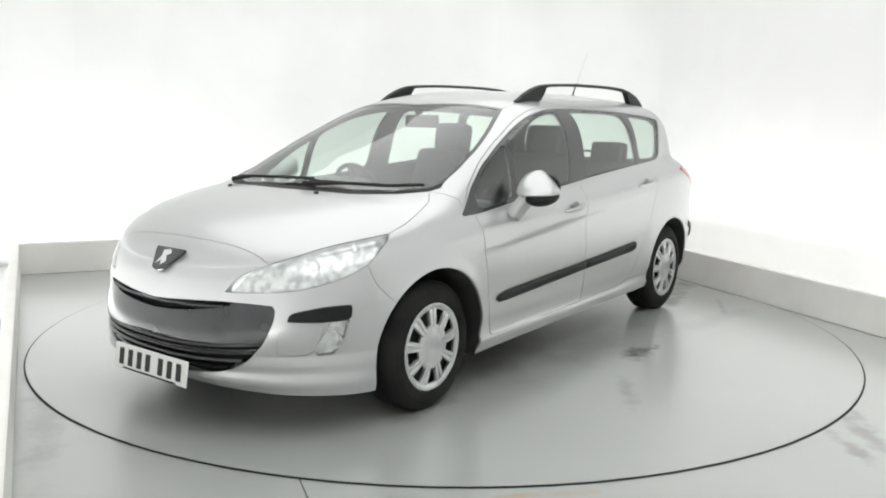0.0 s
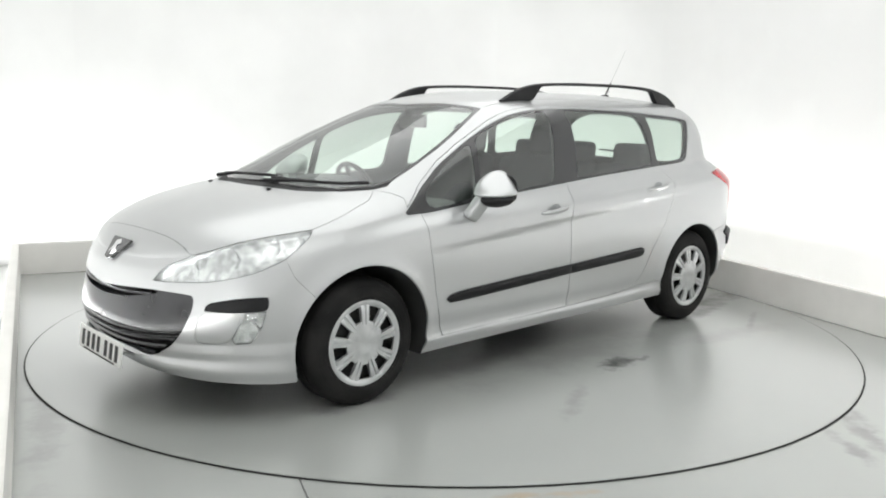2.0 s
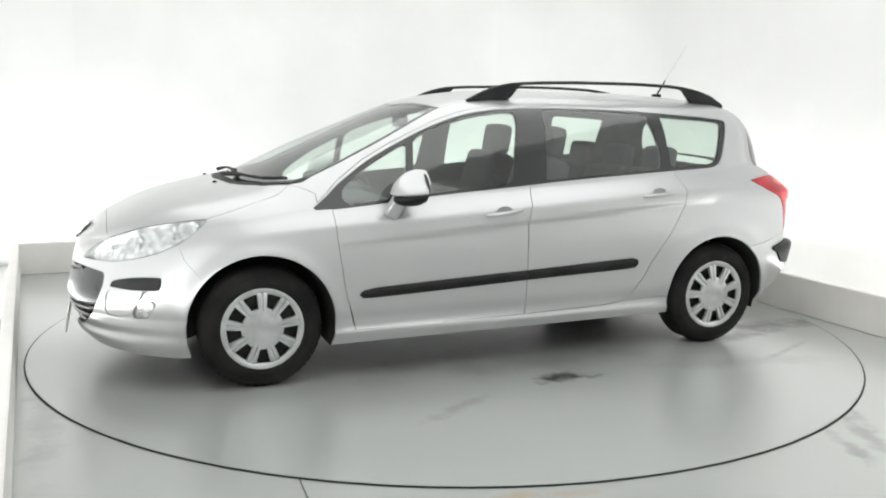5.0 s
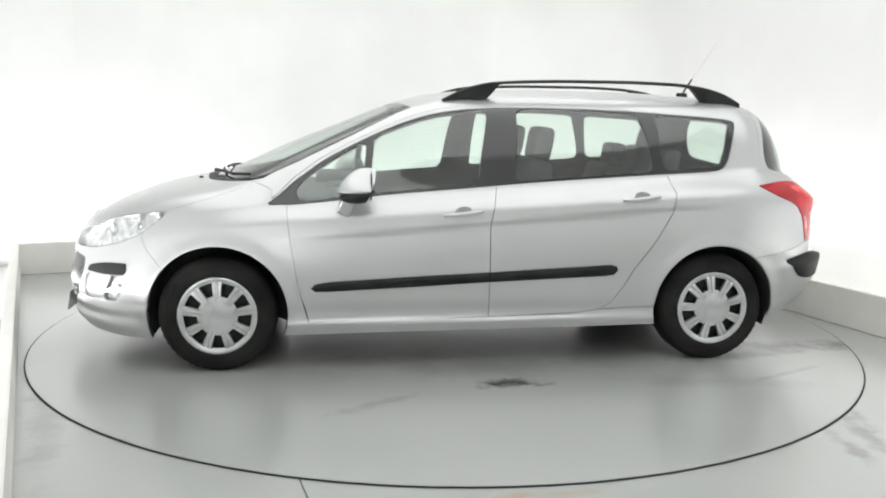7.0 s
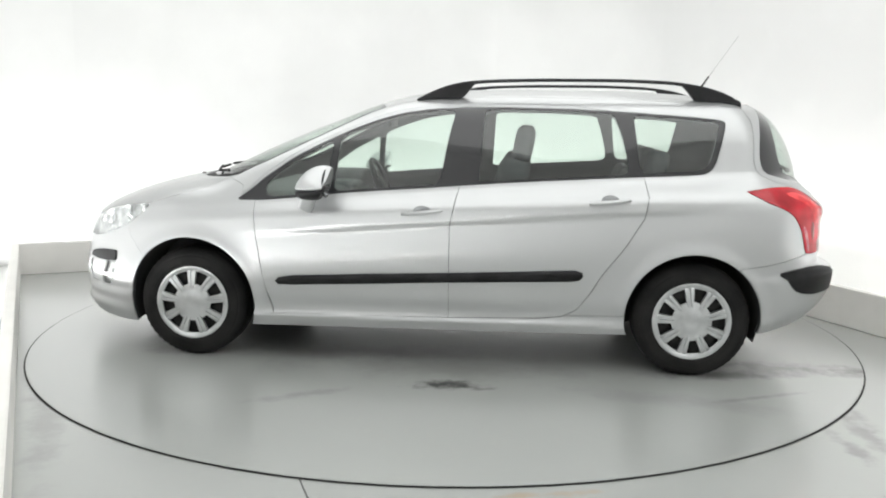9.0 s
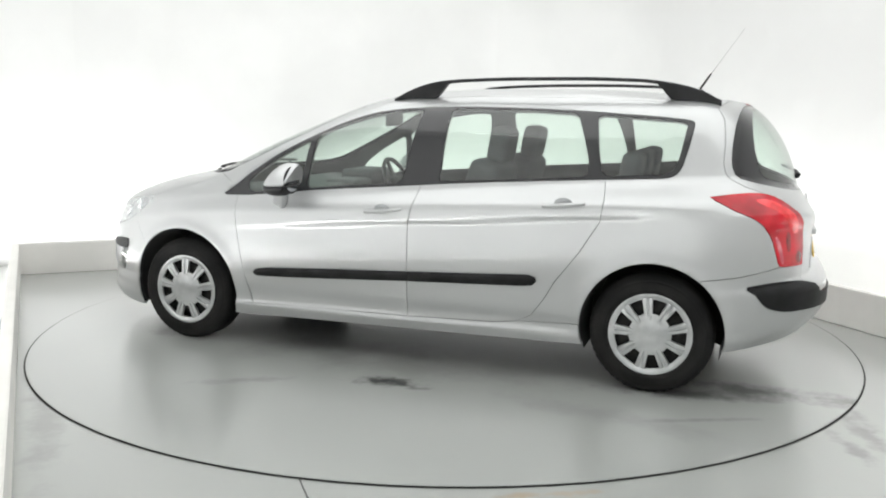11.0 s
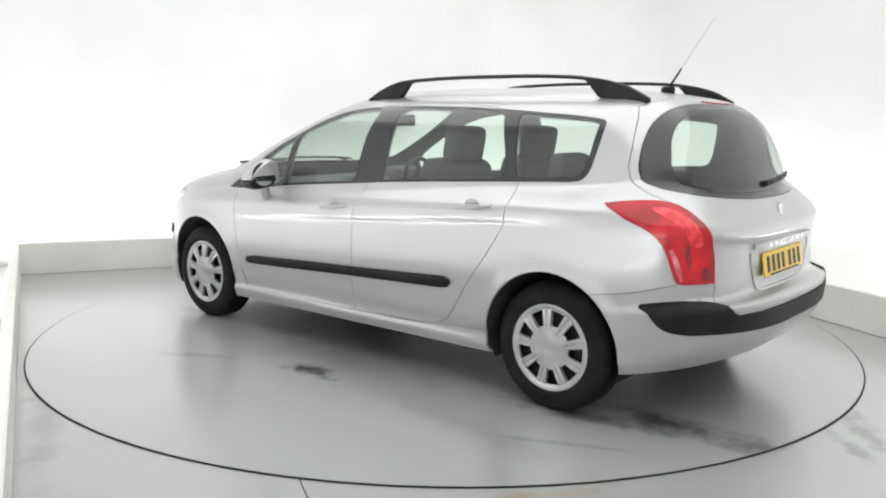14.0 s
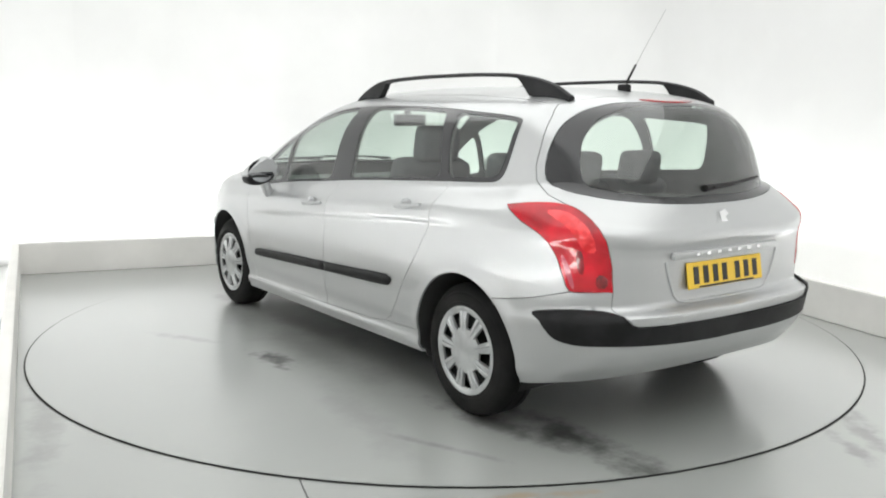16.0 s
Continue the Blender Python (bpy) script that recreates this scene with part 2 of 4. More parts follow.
BELT_INSET = ((1.45, 0.0), (1.1, 0.028), (0.0, 0.045), (-0.7, 0.068), (-1.1, 0.092), (-1.375, 0.105), (-1.5, 0.085), (-1.66, 0.02), (-1.85, 0.0))     # how far the glasshouse stands in at the belt


def wall_point(s, w):
    """The body's wall: s from the middle of the nose (0) round the side to the middle of the tail (1), w from the lower edge to the shoulder."""
    width = curve_at(WIDTH, w)
    if s < 0.3:
        a = s / 0.3 * math.pi / 2
        n = 2.5 + 0.6 * max(0.0, 1 - w / 0.3)
        x = 1.2 + (curve_at(NOSE, w) - 1.2) * math.cos(a) ** (2 / n)
        y = width * math.sin(a) ** (2 / n)
    elif s < 0.75:
        x = 1.2 - 2.4 * (s - 0.3) / 0.45
        y = width
    else:
        a = (s - 0.75) / 0.25 * math.pi / 2
        n = 4.3 - 1.0 * max(0.0, 1 - w / 0.45) - 1.9 * max(0.0, (w - 0.8) / 0.2)
        x = -1.2 + (curve_at(TAIL, w) + 1.2) * math.sin(a) ** (2 / n)
        y = width * math.cos(a) ** (2 / n)
    f = min(1.0, max(0.0, (w - 0.86) / 0.14))
    return x, max(y - curve_at(BELT_INSET, x) * f * f * (3 - 2 * f), 0.0)


def side_relief(x, z):
    """Flared wheel arches, the hollow under the door crease and the sill that stands out below the doors."""
    out = 0.0
    for hx, r in ((HUB_X, ARCH_F), (-HUB_X, ARCH_R)):
        d = math.hypot(x - hx, z - ARCH_Z) - r
        out += 0.013 * math.exp(-(d / 0.045) ** 2) * min(1.0, max(0.0, (z - 0.2) / 0.12))
    if -1.5 < x < 1.1:
        fade = min(1.0, (1.1 - x) / 0.5, (x + 1.5) / 0.4)
        crease = 0.733 + (0.55 - x) * 0.08
        d = crease - z
        if d > 0:
            out -= fade * 0.009 * min(1.0, d / 0.026) * math.exp(-(max(0.0, d - 0.026) / 0.16) ** 2)
    if -1.86 < x < -1.68:
        out += 0.016 * min(1.0, (x + 1.86) / 0.12) * max(0.0, min(1.0, (0.33 - z) / 0.05))
    if abs(x) < 1.02:
        out += 0.014 * max(0.0, min(1.0, (0.262 - z) / 0.02)) - 0.008 * math.exp(-((z - 0.30) / 0.04) ** 2)
    return out


def body_point(s, v):
    """v 0..1: the wall; 1..2: from the shoulder over glass or bonnet to the middle of the roof."""
    w = min(v, 1.0)
    x, y = wall_point(s, w)
    xs, ys = wall_point(s, 1.0)
    zs = curve_at(SHOULDER, xs)
    if v <= 1:
        zb = curve_at(BOTTOM, x)
        z = zb + (zs - zb) * w
        return Vector((x, y + side_relief(x, z) * min(1.0, y / 0.6) * min(1.0, (1 - w) * 6), z))
    xc = curve_at(TOP_X, xs)
    zc = max(curve_at(TOP, xc), zs)
    dz = zc - zs
    t = v - 1
    cabin = min(1.0, max(0.0, dz / 0.35))
    p0 = Vector((xs, ys, zs))
    p3 = Vector((xc, 0, zc))
    screen = max(0.0, 1 - abs(xs - 0.7) / 0.75) ** 0.5
    rear = min(1.0, max(0.0, (-xs - 0.8) / 0.6))
    p1 = Vector((xs + (xc - xs) * 0.2, ys * (1 - 0.09 * cabin - 0.035 * screen), zs + dz * (0.60 + 0.10 * screen + 0.07 * rear)))
    p2 = Vector((xs + (xc - xs) * 0.85, ys * (0.7 + 0.275 * cabin + 0.055 * screen + 0.08 * rear), zc))
    return p0 * (1 - t) ** 3 + 3 * p1 * t * (1 - t) ** 2 + 3 * p2 * t * t * (1 - t) + p3 * t ** 3



# outlines on the body, as pairs (along the side, up the section)
DLO = ((0.317, 0.994), (0.335, 1.117), (0.352, 1.235), (0.382, 1.374), (0.409, 1.447), (0.435, 1.494), (0.462, 1.526), (0.489, 1.551), (0.516, 1.563), (0.544, 1.578), (0.601, 1.562), (0.660, 1.545), (0.718, 1.500), (0.770, 1.455), (0.803, 1.428), (0.809, 1.408), (0.808, 1.370), (0.798, 1.190), (0.790, 1.054), (0.782, 1.014), (0.771, 1.008), (0.682, 1.014), (0.625, 1.016), (0.571, 1.016), (0.512, 1.011), (0.457, 1.010), (0.423, 1.007), (0.379, 0.989), (0.346, 0.982))
VENT_GLASS = ((0.350, 1.125), (0.362, 1.230), (0.385, 1.335), (0.407, 1.405), (0.424, 1.448), (0.412, 1.035), (0.379, 1.012), (0.352, 1.004))
FRONT_GLASS = ((0.432, 1.466), (0.461, 1.502), (0.488, 1.528), (0.515, 1.542), (0.540, 1.557), (0.541, 1.500), (0.527, 1.026), (0.457, 1.024), (0.419, 1.022))
REAR_GLASS = ((0.572, 1.552), (0.602, 1.544), (0.660, 1.526), (0.700, 1.490), (0.707, 1.300), (0.713, 1.117), (0.713, 1.030), (0.625, 1.030), (0.566, 1.030), (0.567, 1.064))
QUARTER_GLASS = ((0.720, 1.476), (0.760, 1.438), (0.796, 1.408), (0.801, 1.385), (0.798, 1.335), (0.786, 1.090), (0.779, 1.034), (0.726, 1.030), (0.723, 1.166))
FRONT_DOOR = ((0.338, 0.982), (0.341, 0.740), (0.348, 0.395), (0.359, 0.103), (0.539, 0.095), (0.539, 0.433), (0.539, 0.750), (0.547, 1.012), (0.551, 1.587), (0.517, 1.603), (0.489, 1.591), (0.462, 1.566), (0.410, 1.488), (0.383, 1.416), (0.353, 1.279), (0.326, 1.079))
REAR_DOOR = ((0.547, 1.012), (0.539, 0.750), (0.539, 0.433), (0.539, 0.095), (0.630, 0.103), (0.653, 0.119), (0.667, 0.167), (0.680, 0.284), (0.688, 0.380), (0.712, 0.584), (0.729, 0.763), (0.732, 0.892), (0.729, 1.011), (0.708, 1.295), (0.704, 1.508), (0.661, 1.578), (0.602, 1.595), (0.551, 1.587))
STRIP_FRONT = ((0.361, 0.361), (0.365, 0.390), (0.379, 0.404), (0.457, 0.416), (0.540, 0.421), (0.540, 0.352), (0.457, 0.340), (0.379, 0.331), (0.365, 0.334))
STRIP_REAR = ((0.540, 0.421), (0.599, 0.427), (0.664, 0.435), (0.671, 0.418), (0.672, 0.391), (0.668, 0.365), (0.659, 0.359), (0.599, 0.355), (0.540, 0.351))
TAIL_LAMP = ((0.797, 0.914), (0.805, 0.919), (0.820, 0.925), (0.834, 0.928), (0.846, 0.928), (0.854, 0.926), (0.863, 0.920), (0.871, 0.909), (0.879, 0.889), (0.887, 0.860), (0.894, 0.823), (0.902, 0.776), (0.909, 0.727), (0.913, 0.678), (0.916, 0.624), (0.917, 0.543), (0.918, 0.490), (0.908, 0.490), (0.892, 0.489), (0.876, 0.486), (0.864, 0.491), (0.859, 0.521), (0.856, 0.559), (0.852, 0.604), (0.848, 0.652), (0.842, 0.695), (0.834, 0.736), (0.822, 0.778), (0.811, 0.814), (0.805, 0.840), (0.802, 0.865), (0.798, 0.895))
HEADLIGHT = ((0.071, 0.819), (0.075, 0.859), (0.081, 0.913), (0.086, 0.941), (0.092, 0.964), (0.099, 0.976), (0.106, 0.991), (0.114, 1.028), (0.123, 1.071), (0.142, 1.129), (0.163, 1.181), (0.180, 1.189), (0.195, 1.186), (0.206, 1.178), (0.216, 1.168), (0.230, 1.153), (0.238, 1.143), (0.236, 1.102), (0.233, 1.048), (0.231, 1.020), (0.228, 0.994), (0.224, 0.969), (0.220, 0.945), (0.215, 0.918), (0.210, 0.892), (0.200, 0.866), (0.189, 0.839), (0.177, 0.821), (0.165, 0.808), (0.152, 0.798), (0.139, 0.792), (0.124, 0.795), (0.106, 0.803), (0.084, 0.812))
BUMPER_BAR = ((0.136, 0.569), (0.136, 0.588), (0.137, 0.614), (0.139, 0.624), (0.141, 0.632), (0.150, 0.641), (0.163, 0.651), (0.176, 0.652), (0.186, 0.649), (0.192, 0.646), (0.195, 0.642), (0.196, 0.611), (0.196, 0.572), (0.195, 0.556), (0.193, 0.544), (0.182, 0.542), (0.165, 0.545), (0.147, 0.559))
FOG_LAMP = ((0.176, 0.536), (0.185, 0.538), (0.195, 0.538), (0.194, 0.496), (0.192, 0.427), (0.186, 0.353), (0.181, 0.307), (0.174, 0.306), (0.166, 0.303), (0.165, 0.317), (0.164, 0.339), (0.167, 0.385), (0.171, 0.443), (0.175, 0.501))
WINDSCREEN = ((0.297, 2.000), (0.297, 1.943), (0.297, 1.788), (0.305, 1.617), (0.323, 1.477), (0.339, 1.440), (0.362, 1.466), (0.394, 1.526), (0.438, 1.618), (0.471, 1.689), (0.466, 1.772), (0.462, 1.897), (0.456, 2.000))
COWL = ((0.288, 2.000), (0.291, 1.765), (0.302, 1.585), (0.319, 1.445), (0.330, 1.410), (0.339, 1.440), (0.323, 1.477), (0.305, 1.617), (0.297, 1.788), (0.297, 1.943), (0.297, 2.000))
BONNET = ((0.112, 2.000), (0.111, 1.700), (0.108, 1.400), (0.108, 1.115), (0.112, 1.040), (0.123, 1.071), (0.142, 1.129), (0.163, 1.181), (0.180, 1.189), (0.195, 1.186), (0.206, 1.178), (0.216, 1.168), (0.230, 1.153), (0.238, 1.143), (0.275, 1.250), (0.305, 1.360), (0.319, 1.445), (0.302, 1.585), (0.291, 1.765), (0.288, 2.000))
ROOF = ((0.456, 2.000), (0.462, 1.897), (0.466, 1.772), (0.471, 1.689), (0.482, 1.690), (0.520, 1.700), (0.600, 1.700), (0.700, 1.680), (0.800, 1.620), (0.846, 1.600), (0.866, 1.720), (0.882, 1.840), (0.900, 2.000))
GRILLE = ((0.000, 0.715), (0.007, 0.721), (0.021, 0.733), (0.034, 0.741), (0.044, 0.745), (0.054, 0.746), (0.063, 0.746), (0.070, 0.744), (0.077, 0.740), (0.085, 0.735), (0.097, 0.724), (0.111, 0.708), (0.120, 0.694), (0.122, 0.675), (0.123, 0.653), (0.123, 0.629), (0.123, 0.595), (0.122, 0.550), (0.120, 0.506), (0.118, 0.456), (0.114, 0.394), (0.108, 0.338), (0.102, 0.293), (0.094, 0.253), (0.086, 0.220), (0.076, 0.191), (0.065, 0.167), (0.056, 0.148), (0.049, 0.139), (0.041, 0.134), (0.034, 0.125), (0.023, 0.105), (0.012, 0.083), (0.006, 0.071), (0.008, 0.069), (0.011, 0.067), (0.013, 0.066), (0.000, 0.054))
GRILLE_SLOT = ((0.000, 0.715), (0.007, 0.721), (0.021, 0.733), (0.034, 0.741), (0.044, 0.745), (0.054, 0.746), (0.063, 0.746), (0.078, 0.740), (0.078, 0.712), (0.035, 0.659), (0.000, 0.632))
GRILLE_BEAM = ((0.000, 0.632), (0.035, 0.659), (0.078, 0.712), (0.078, 0.740), (0.085, 0.735), (0.097, 0.724), (0.111, 0.708), (0.120, 0.694), (0.122, 0.675), (0.123, 0.653), (0.123, 0.629), (0.123, 0.595), (0.122, 0.550), (0.120, 0.506), (0.114, 0.405), (0.080, 0.392), (0.040, 0.410), (0.000, 0.425))
BUMPER_STRIP = ((0.814, 0.391), (0.841, 0.399), (0.882, 0.395), (0.910, 0.370), (0.922, 0.291), (0.960, 0.288), (1.000, 0.278), (1.000, 0.159), (0.992, 0.157), (0.908, 0.190), (0.860, 0.207), (0.841, 0.234), (0.831, 0.261), (0.819, 0.328))
REAR_BUMPER = ((0.765, 0.000), (0.776, 0.436), (0.812, 0.458), (0.863, 0.489), (0.918, 0.490), (0.914, 0.369), (0.922, 0.291), (0.960, 0.288), (1.000, 0.278), (1.000, 0.000))
TAILGATE = ((0.918, 0.490), (0.917, 0.543), (0.916, 0.624), (0.913, 0.678), (0.909, 0.727), (0.902, 0.776), (0.894, 0.823), (0.887, 0.860), (0.879, 0.889), (0.871, 0.909), (0.863, 0.920), (0.845, 0.960), (0.835, 1.030), (0.833, 1.100), (0.840, 1.260), (0.848, 1.460), (0.846, 1.600), (0.866, 1.720), (0.882, 1.840), (0.900, 2.000), (1.000, 2.000), (1.000, 0.278), (0.960, 0.288), (0.922, 0.291), (0.914, 0.369))
REAR_WINDOW = ((0.846, 1.012), (0.842, 1.086), (0.847, 1.216), (0.860, 1.391), (0.880, 1.560), (0.904, 1.700), (0.935, 1.790), (0.965, 1.815), (1.000, 1.820), (1.000, 0.974), (0.948, 0.974), (0.899, 0.968), (0.867, 0.976))
REAR_PANE = ((0.880, 1.018), (0.876, 1.130), (0.882, 1.301), (0.897, 1.475), (0.921, 1.630), (0.950, 1.735), (1.000, 1.765), (1.000, 1.018), (0.974, 1.012), (0.920, 1.006))

FOG_RECESS = ((0.131, 0.546), (0.15, 0.543), (0.172, 0.534), (0.169, 0.421), (0.161, 0.312), (0.138, 0.306), (0.127, 0.318), (0.129, 0.431))
WINDSCREEN_PANE = ((0.300, 2.000), (0.300, 1.790), (0.308, 1.630), (0.325, 1.495), (0.3385, 1.463), (0.360, 1.486), (0.391, 1.546), (0.434, 1.635), (0.466, 1.703), (0.462, 1.776), (0.458, 1.897), (0.4525, 2.000))

# ---- car parts ----
from mathutils.geometry import delaunay_2d_cdt

FRONT_BUMPER = ((0.000, 0.000), (0.000, 2.000), (0.112, 2.000), (0.111, 1.700), (0.108, 1.400), (0.108, 1.100), (0.118, 1.085), (0.150, 0.949), (0.210, 0.890), (0.218, 0.760), (0.236, 0.600), (0.262, 0.000))
BRAKE_LIGHT = ((0.93, 1.830), (1.0, 1.845), (1.0, 1.900), (0.937, 1.885))
FENDER = ((0.150, 0.000), (0.150, 1.600), (0.275, 1.600), (0.320, 1.420), (0.330, 1.200), (0.326, 1.087), (0.338, 0.982), (0.341, 0.740), (0.348, 0.395), (0.358, 0.101), (0.350, 0.000))
SILL = ((0.262, 0.0), (0.262, 0.101), (0.358, 0.101), (0.539, 0.097), (0.630, 0.105), (0.653, 0.122), (0.73, 0.13), (0.765, 0.0))


def place_on_wall(x, z):
    """The pair (along, up) of the wall's point with that x and z."""
    w, s = 0.5, 0.5
    for _ in range(8):
        lo, hi = 0.0, 1.0
        for _ in range(22):
            s = (lo + hi) / 2
            if wall_point(s, w)[0] > x:
                lo = s
            else:
                hi = s
        zb, zs = curve_at(BOTTOM, x), curve_at(SHOULDER, wall_point(s, 1.0)[0])
        w = min(1.0, max(0.0, (z - zb) / (zs - zb)))
    return s, w


def arch(hx, r):
    pts = [place_on_wall(hx + r * math.cos(a), ARCH_Z + r * math.sin(a)) for a in [radians(-20 + 5 * k) for k in range(45)]]
    return tuple([(pts[0][0], 0.0)] + pts + [(pts[-1][0], 0.0)])


KS, KV = 5.6, 0.95            # rough metres per unit of the two surface coordinates


def inside(poly, pts):
    x, y = pts[:, 0], pts[:, 1]
    ins = np.zeros(len(pts), bool)
    n = len(poly)
    for i in range(n):
        (x0, y0), (x1, y1) = poly[i], poly[(i + 1) % n]
        if y0 == y1:
            continue
        c = (y0 > y) != (y1 > y)
        ins ^= c & (x < (x1 - x0) * (y - y0) / (y1 - y0) + x0)
    return ins


def dense(poly, step=0.02):
    out = []
    n = len(poly)
    for i in range(n):
        (x0, y0), (x1, y1) = poly[i], poly[(i + 1) % n]
        k = max(1, int(math.hypot((x1 - x0) * KS, (y1 - y0) * KV) / step))
        out += [(x0 + (x1 - x0) * j / k, y0 + (y1 - y0) * j / k) for j in range(k)]
    return out


def smooth_outline(poly, corner=50):
    """Rounds an outline: one pass of corner cutting where it bends gently or sharply, ends at the middle line stay."""
    out = []
    n = len(poly)
    for i in range(n):
        a, b, c = poly[i - 1], poly[i], poly[(i + 1) % n]
        if b[0] in (0.0, 1.0) or b[1] in (0.0, 2.0):
            out.append(b)
            continue
        da = math.hypot((a[0] - b[0]) * KS, (a[1] - b[1]) * KV)
        dc = math.hypot((c[0] - b[0]) * KS, (c[1] - b[1]) * KV)
        fa, fc = min(0.25, 0.03 / max(da, 1e-6)), min(0.25, 0.03 / max(dc, 1e-6))
        out.append((b[0] + (a[0] - b[0]) * fa, b[1] + (a[1] - b[1]) * fa))
        out.append((b[0] + (c[0] - b[0]) * fc, b[1] + (c[1] - b[1]) * fc))
    return tuple(out)


# name -> outline, in order of precedence; doubled names are central and run over both halves
REGIONS = [("arch_f", arch(HUB_X, ARCH_F)), ("arch_r", arch(-HUB_X, ARCH_R)),
           ("vent_glass", smooth_outline(VENT_GLASS)), ("front_glass", smooth_outline(FRONT_GLASS)), ("rear_glass", smooth_outline(REAR_GLASS)),
           ("quarter_glass", smooth_outline(QUARTER_GLASS)), ("window_surround", smooth_outline(DLO)),
           ("brake_light", BRAKE_LIGHT), ("tail_lamp", TAIL_LAMP), ("headlight", HEADLIGHT), ("bumper_bar", BUMPER_BAR), ("fog_lamp", FOG_LAMP), ("fog_recess", smooth_outline(FOG_RECESS)),
           ("windscreen_pane", WINDSCREEN_PANE), ("windscreen", WINDSCREEN), ("cowl", COWL), ("rear_pane", smooth_outline(REAR_PANE)), ("rear_window_surround", smooth_outline(REAR_WINDOW)),
           ("grille_slot", GRILLE_SLOT), ("grille_beam", GRILLE_BEAM), ("grille", GRILLE), ("bumper_strip", smooth_outline(BUMPER_STRIP)),
           ("bonnet", BONNET), ("roof", ROOF), ("front_door", FRONT_DOOR), ("rear_door", REAR_DOOR), ("front_bumper", FRONT_BUMPER), ("rear_bumper", REAR_BUMPER),
           ("tailgate", TAILGATE), ("sill", SILL), ("fender", FENDER)]
CENTRAL = {"brake_light", "windscreen", "windscreen_pane", "cowl", "rear_pane", "rear_window_surround", "grille_slot", "grille_beam", "grille", "bumper_strip", "bonnet", "roof", "front_bumper", "rear_bumper", "tailgate"}
GLASS = {"vent_glass", "front_glass", "rear_glass", "quarter_glass", "windscreen_pane", "rear_pane"}
HOLES = {"arch_f", "arch_r"}


def cut_body():
    """One mesh over the whole half body, cut along all outlines; returns points, normals and each region's triangles."""
    verts, edges = [], []
    for name, poly in REGIONS:
        d = dense(poly)
        k = len(verts)
        verts += d
        edges += [(k + i, k + (i + 1) % len(d)) for i in range(len(d))]
    border = dense(((0.0, 0.0), (1.0, 0.0), (1.0, 2.0), (0.0, 2.0)))
    k = len(verts)
    verts += border
    edges += [(k + i, k + (i + 1) % len(border)) for i in range(len(border))]
    outline = np.array([(a * KS, b * KV) for a, b in verts])
    cell = {}
    for p in outline:
        cell.setdefault((int(p[0] / 0.012), int(p[1] / 0.012)), []).append(p)
    ns, nv = 200, 76
    for i in range(1, ns):
        for j in range(1, nv):
            a, b = (i + 0.5 * (j % 2) - 0.25) / ns, 2 * j / nv
            p = (a * KS, b * KV)
            c = (int(p[0] / 0.012), int(p[1] / 0.012))
            near = any(math.hypot(q[0] - p[0], q[1] - p[1]) < 0.010 for dx in (-1, 0, 1) for dy in (-1, 0, 1) for q in cell.get((c[0] + dx, c[1] + dy), ()))
            if not near:
                verts.append((a, b))
    co, _, faces, _, _, _ = delaunay_2d_cdt([Vector((a * KS, b * KV)) for a, b in verts], edges, [], 0, 1e-5)
    uv = np.array([(min(1.0, max(0.0, c.x / KS)), min(2.0, max(0.0, c.y / KV))) for c in co])
    uv[uv[:, 0] > 1 - 1e-5, 0] = 1.0
    uv[uv[:, 0] < 1e-5, 0] = 0.0
    uv[uv[:, 1] > 2 - 1e-5, 1] = 2.0
    tri = np.array([f for f in faces if len(f) == 3])
    mid = uv[tri].mean(1)
    which = np.full(len(tri), -1)
    for k in range(len(REGIONS) - 1, -1, -1):
        which[inside(REGIONS[k][1], mid)] = k
    pts = np.array([body_point(a, b) for a, b in uv])
    nor = np.zeros_like(pts)
    f = np.cross(pts[tri[:, 1]] - pts[tri[:, 0]], pts[tri[:, 2]] - pts[tri[:, 0]])
    for k in range(3):
        np.add.at(nor, tri[:, k], f)
    on_mid = pts[:, 1] < 1e-4
    nor[on_mid, 1] = 0
    nor /= np.maximum(np.linalg.norm(nor, axis=1, keepdims=True), 1e-12)
    for i, (a, b) in enumerate(uv):
        if on_mid[i] or b > 1.97:
            continue
        du = body_point(min(1.0, a + 0.0025), b) - body_point(max(0.0, a - 0.0025), b)
        dv = body_point(a, min(2.0, b + 0.010)) - body_point(a, max(0.0, b - 0.010))
        n = np.array(du.cross(dv))
        size = np.linalg.norm(n)
        if size > 1e-9:
            n /= size
            nor[i] = n if n @ nor[i] > 0 else -n
    if (nor[:, 1] * (pts[:, 1] > 0.7)).sum() < 0:
        nor, tri = -nor, tri[:, ::-1]
    pts[on_mid, 1] = 0
    groups = {"side_panel": tri[which == -1]}
    for k, (name, _) in enumerate(REGIONS):
        groups[name] = tri[which == k]
    return pts, nor, groups


PTS, NOR, GROUPS = cut_body()


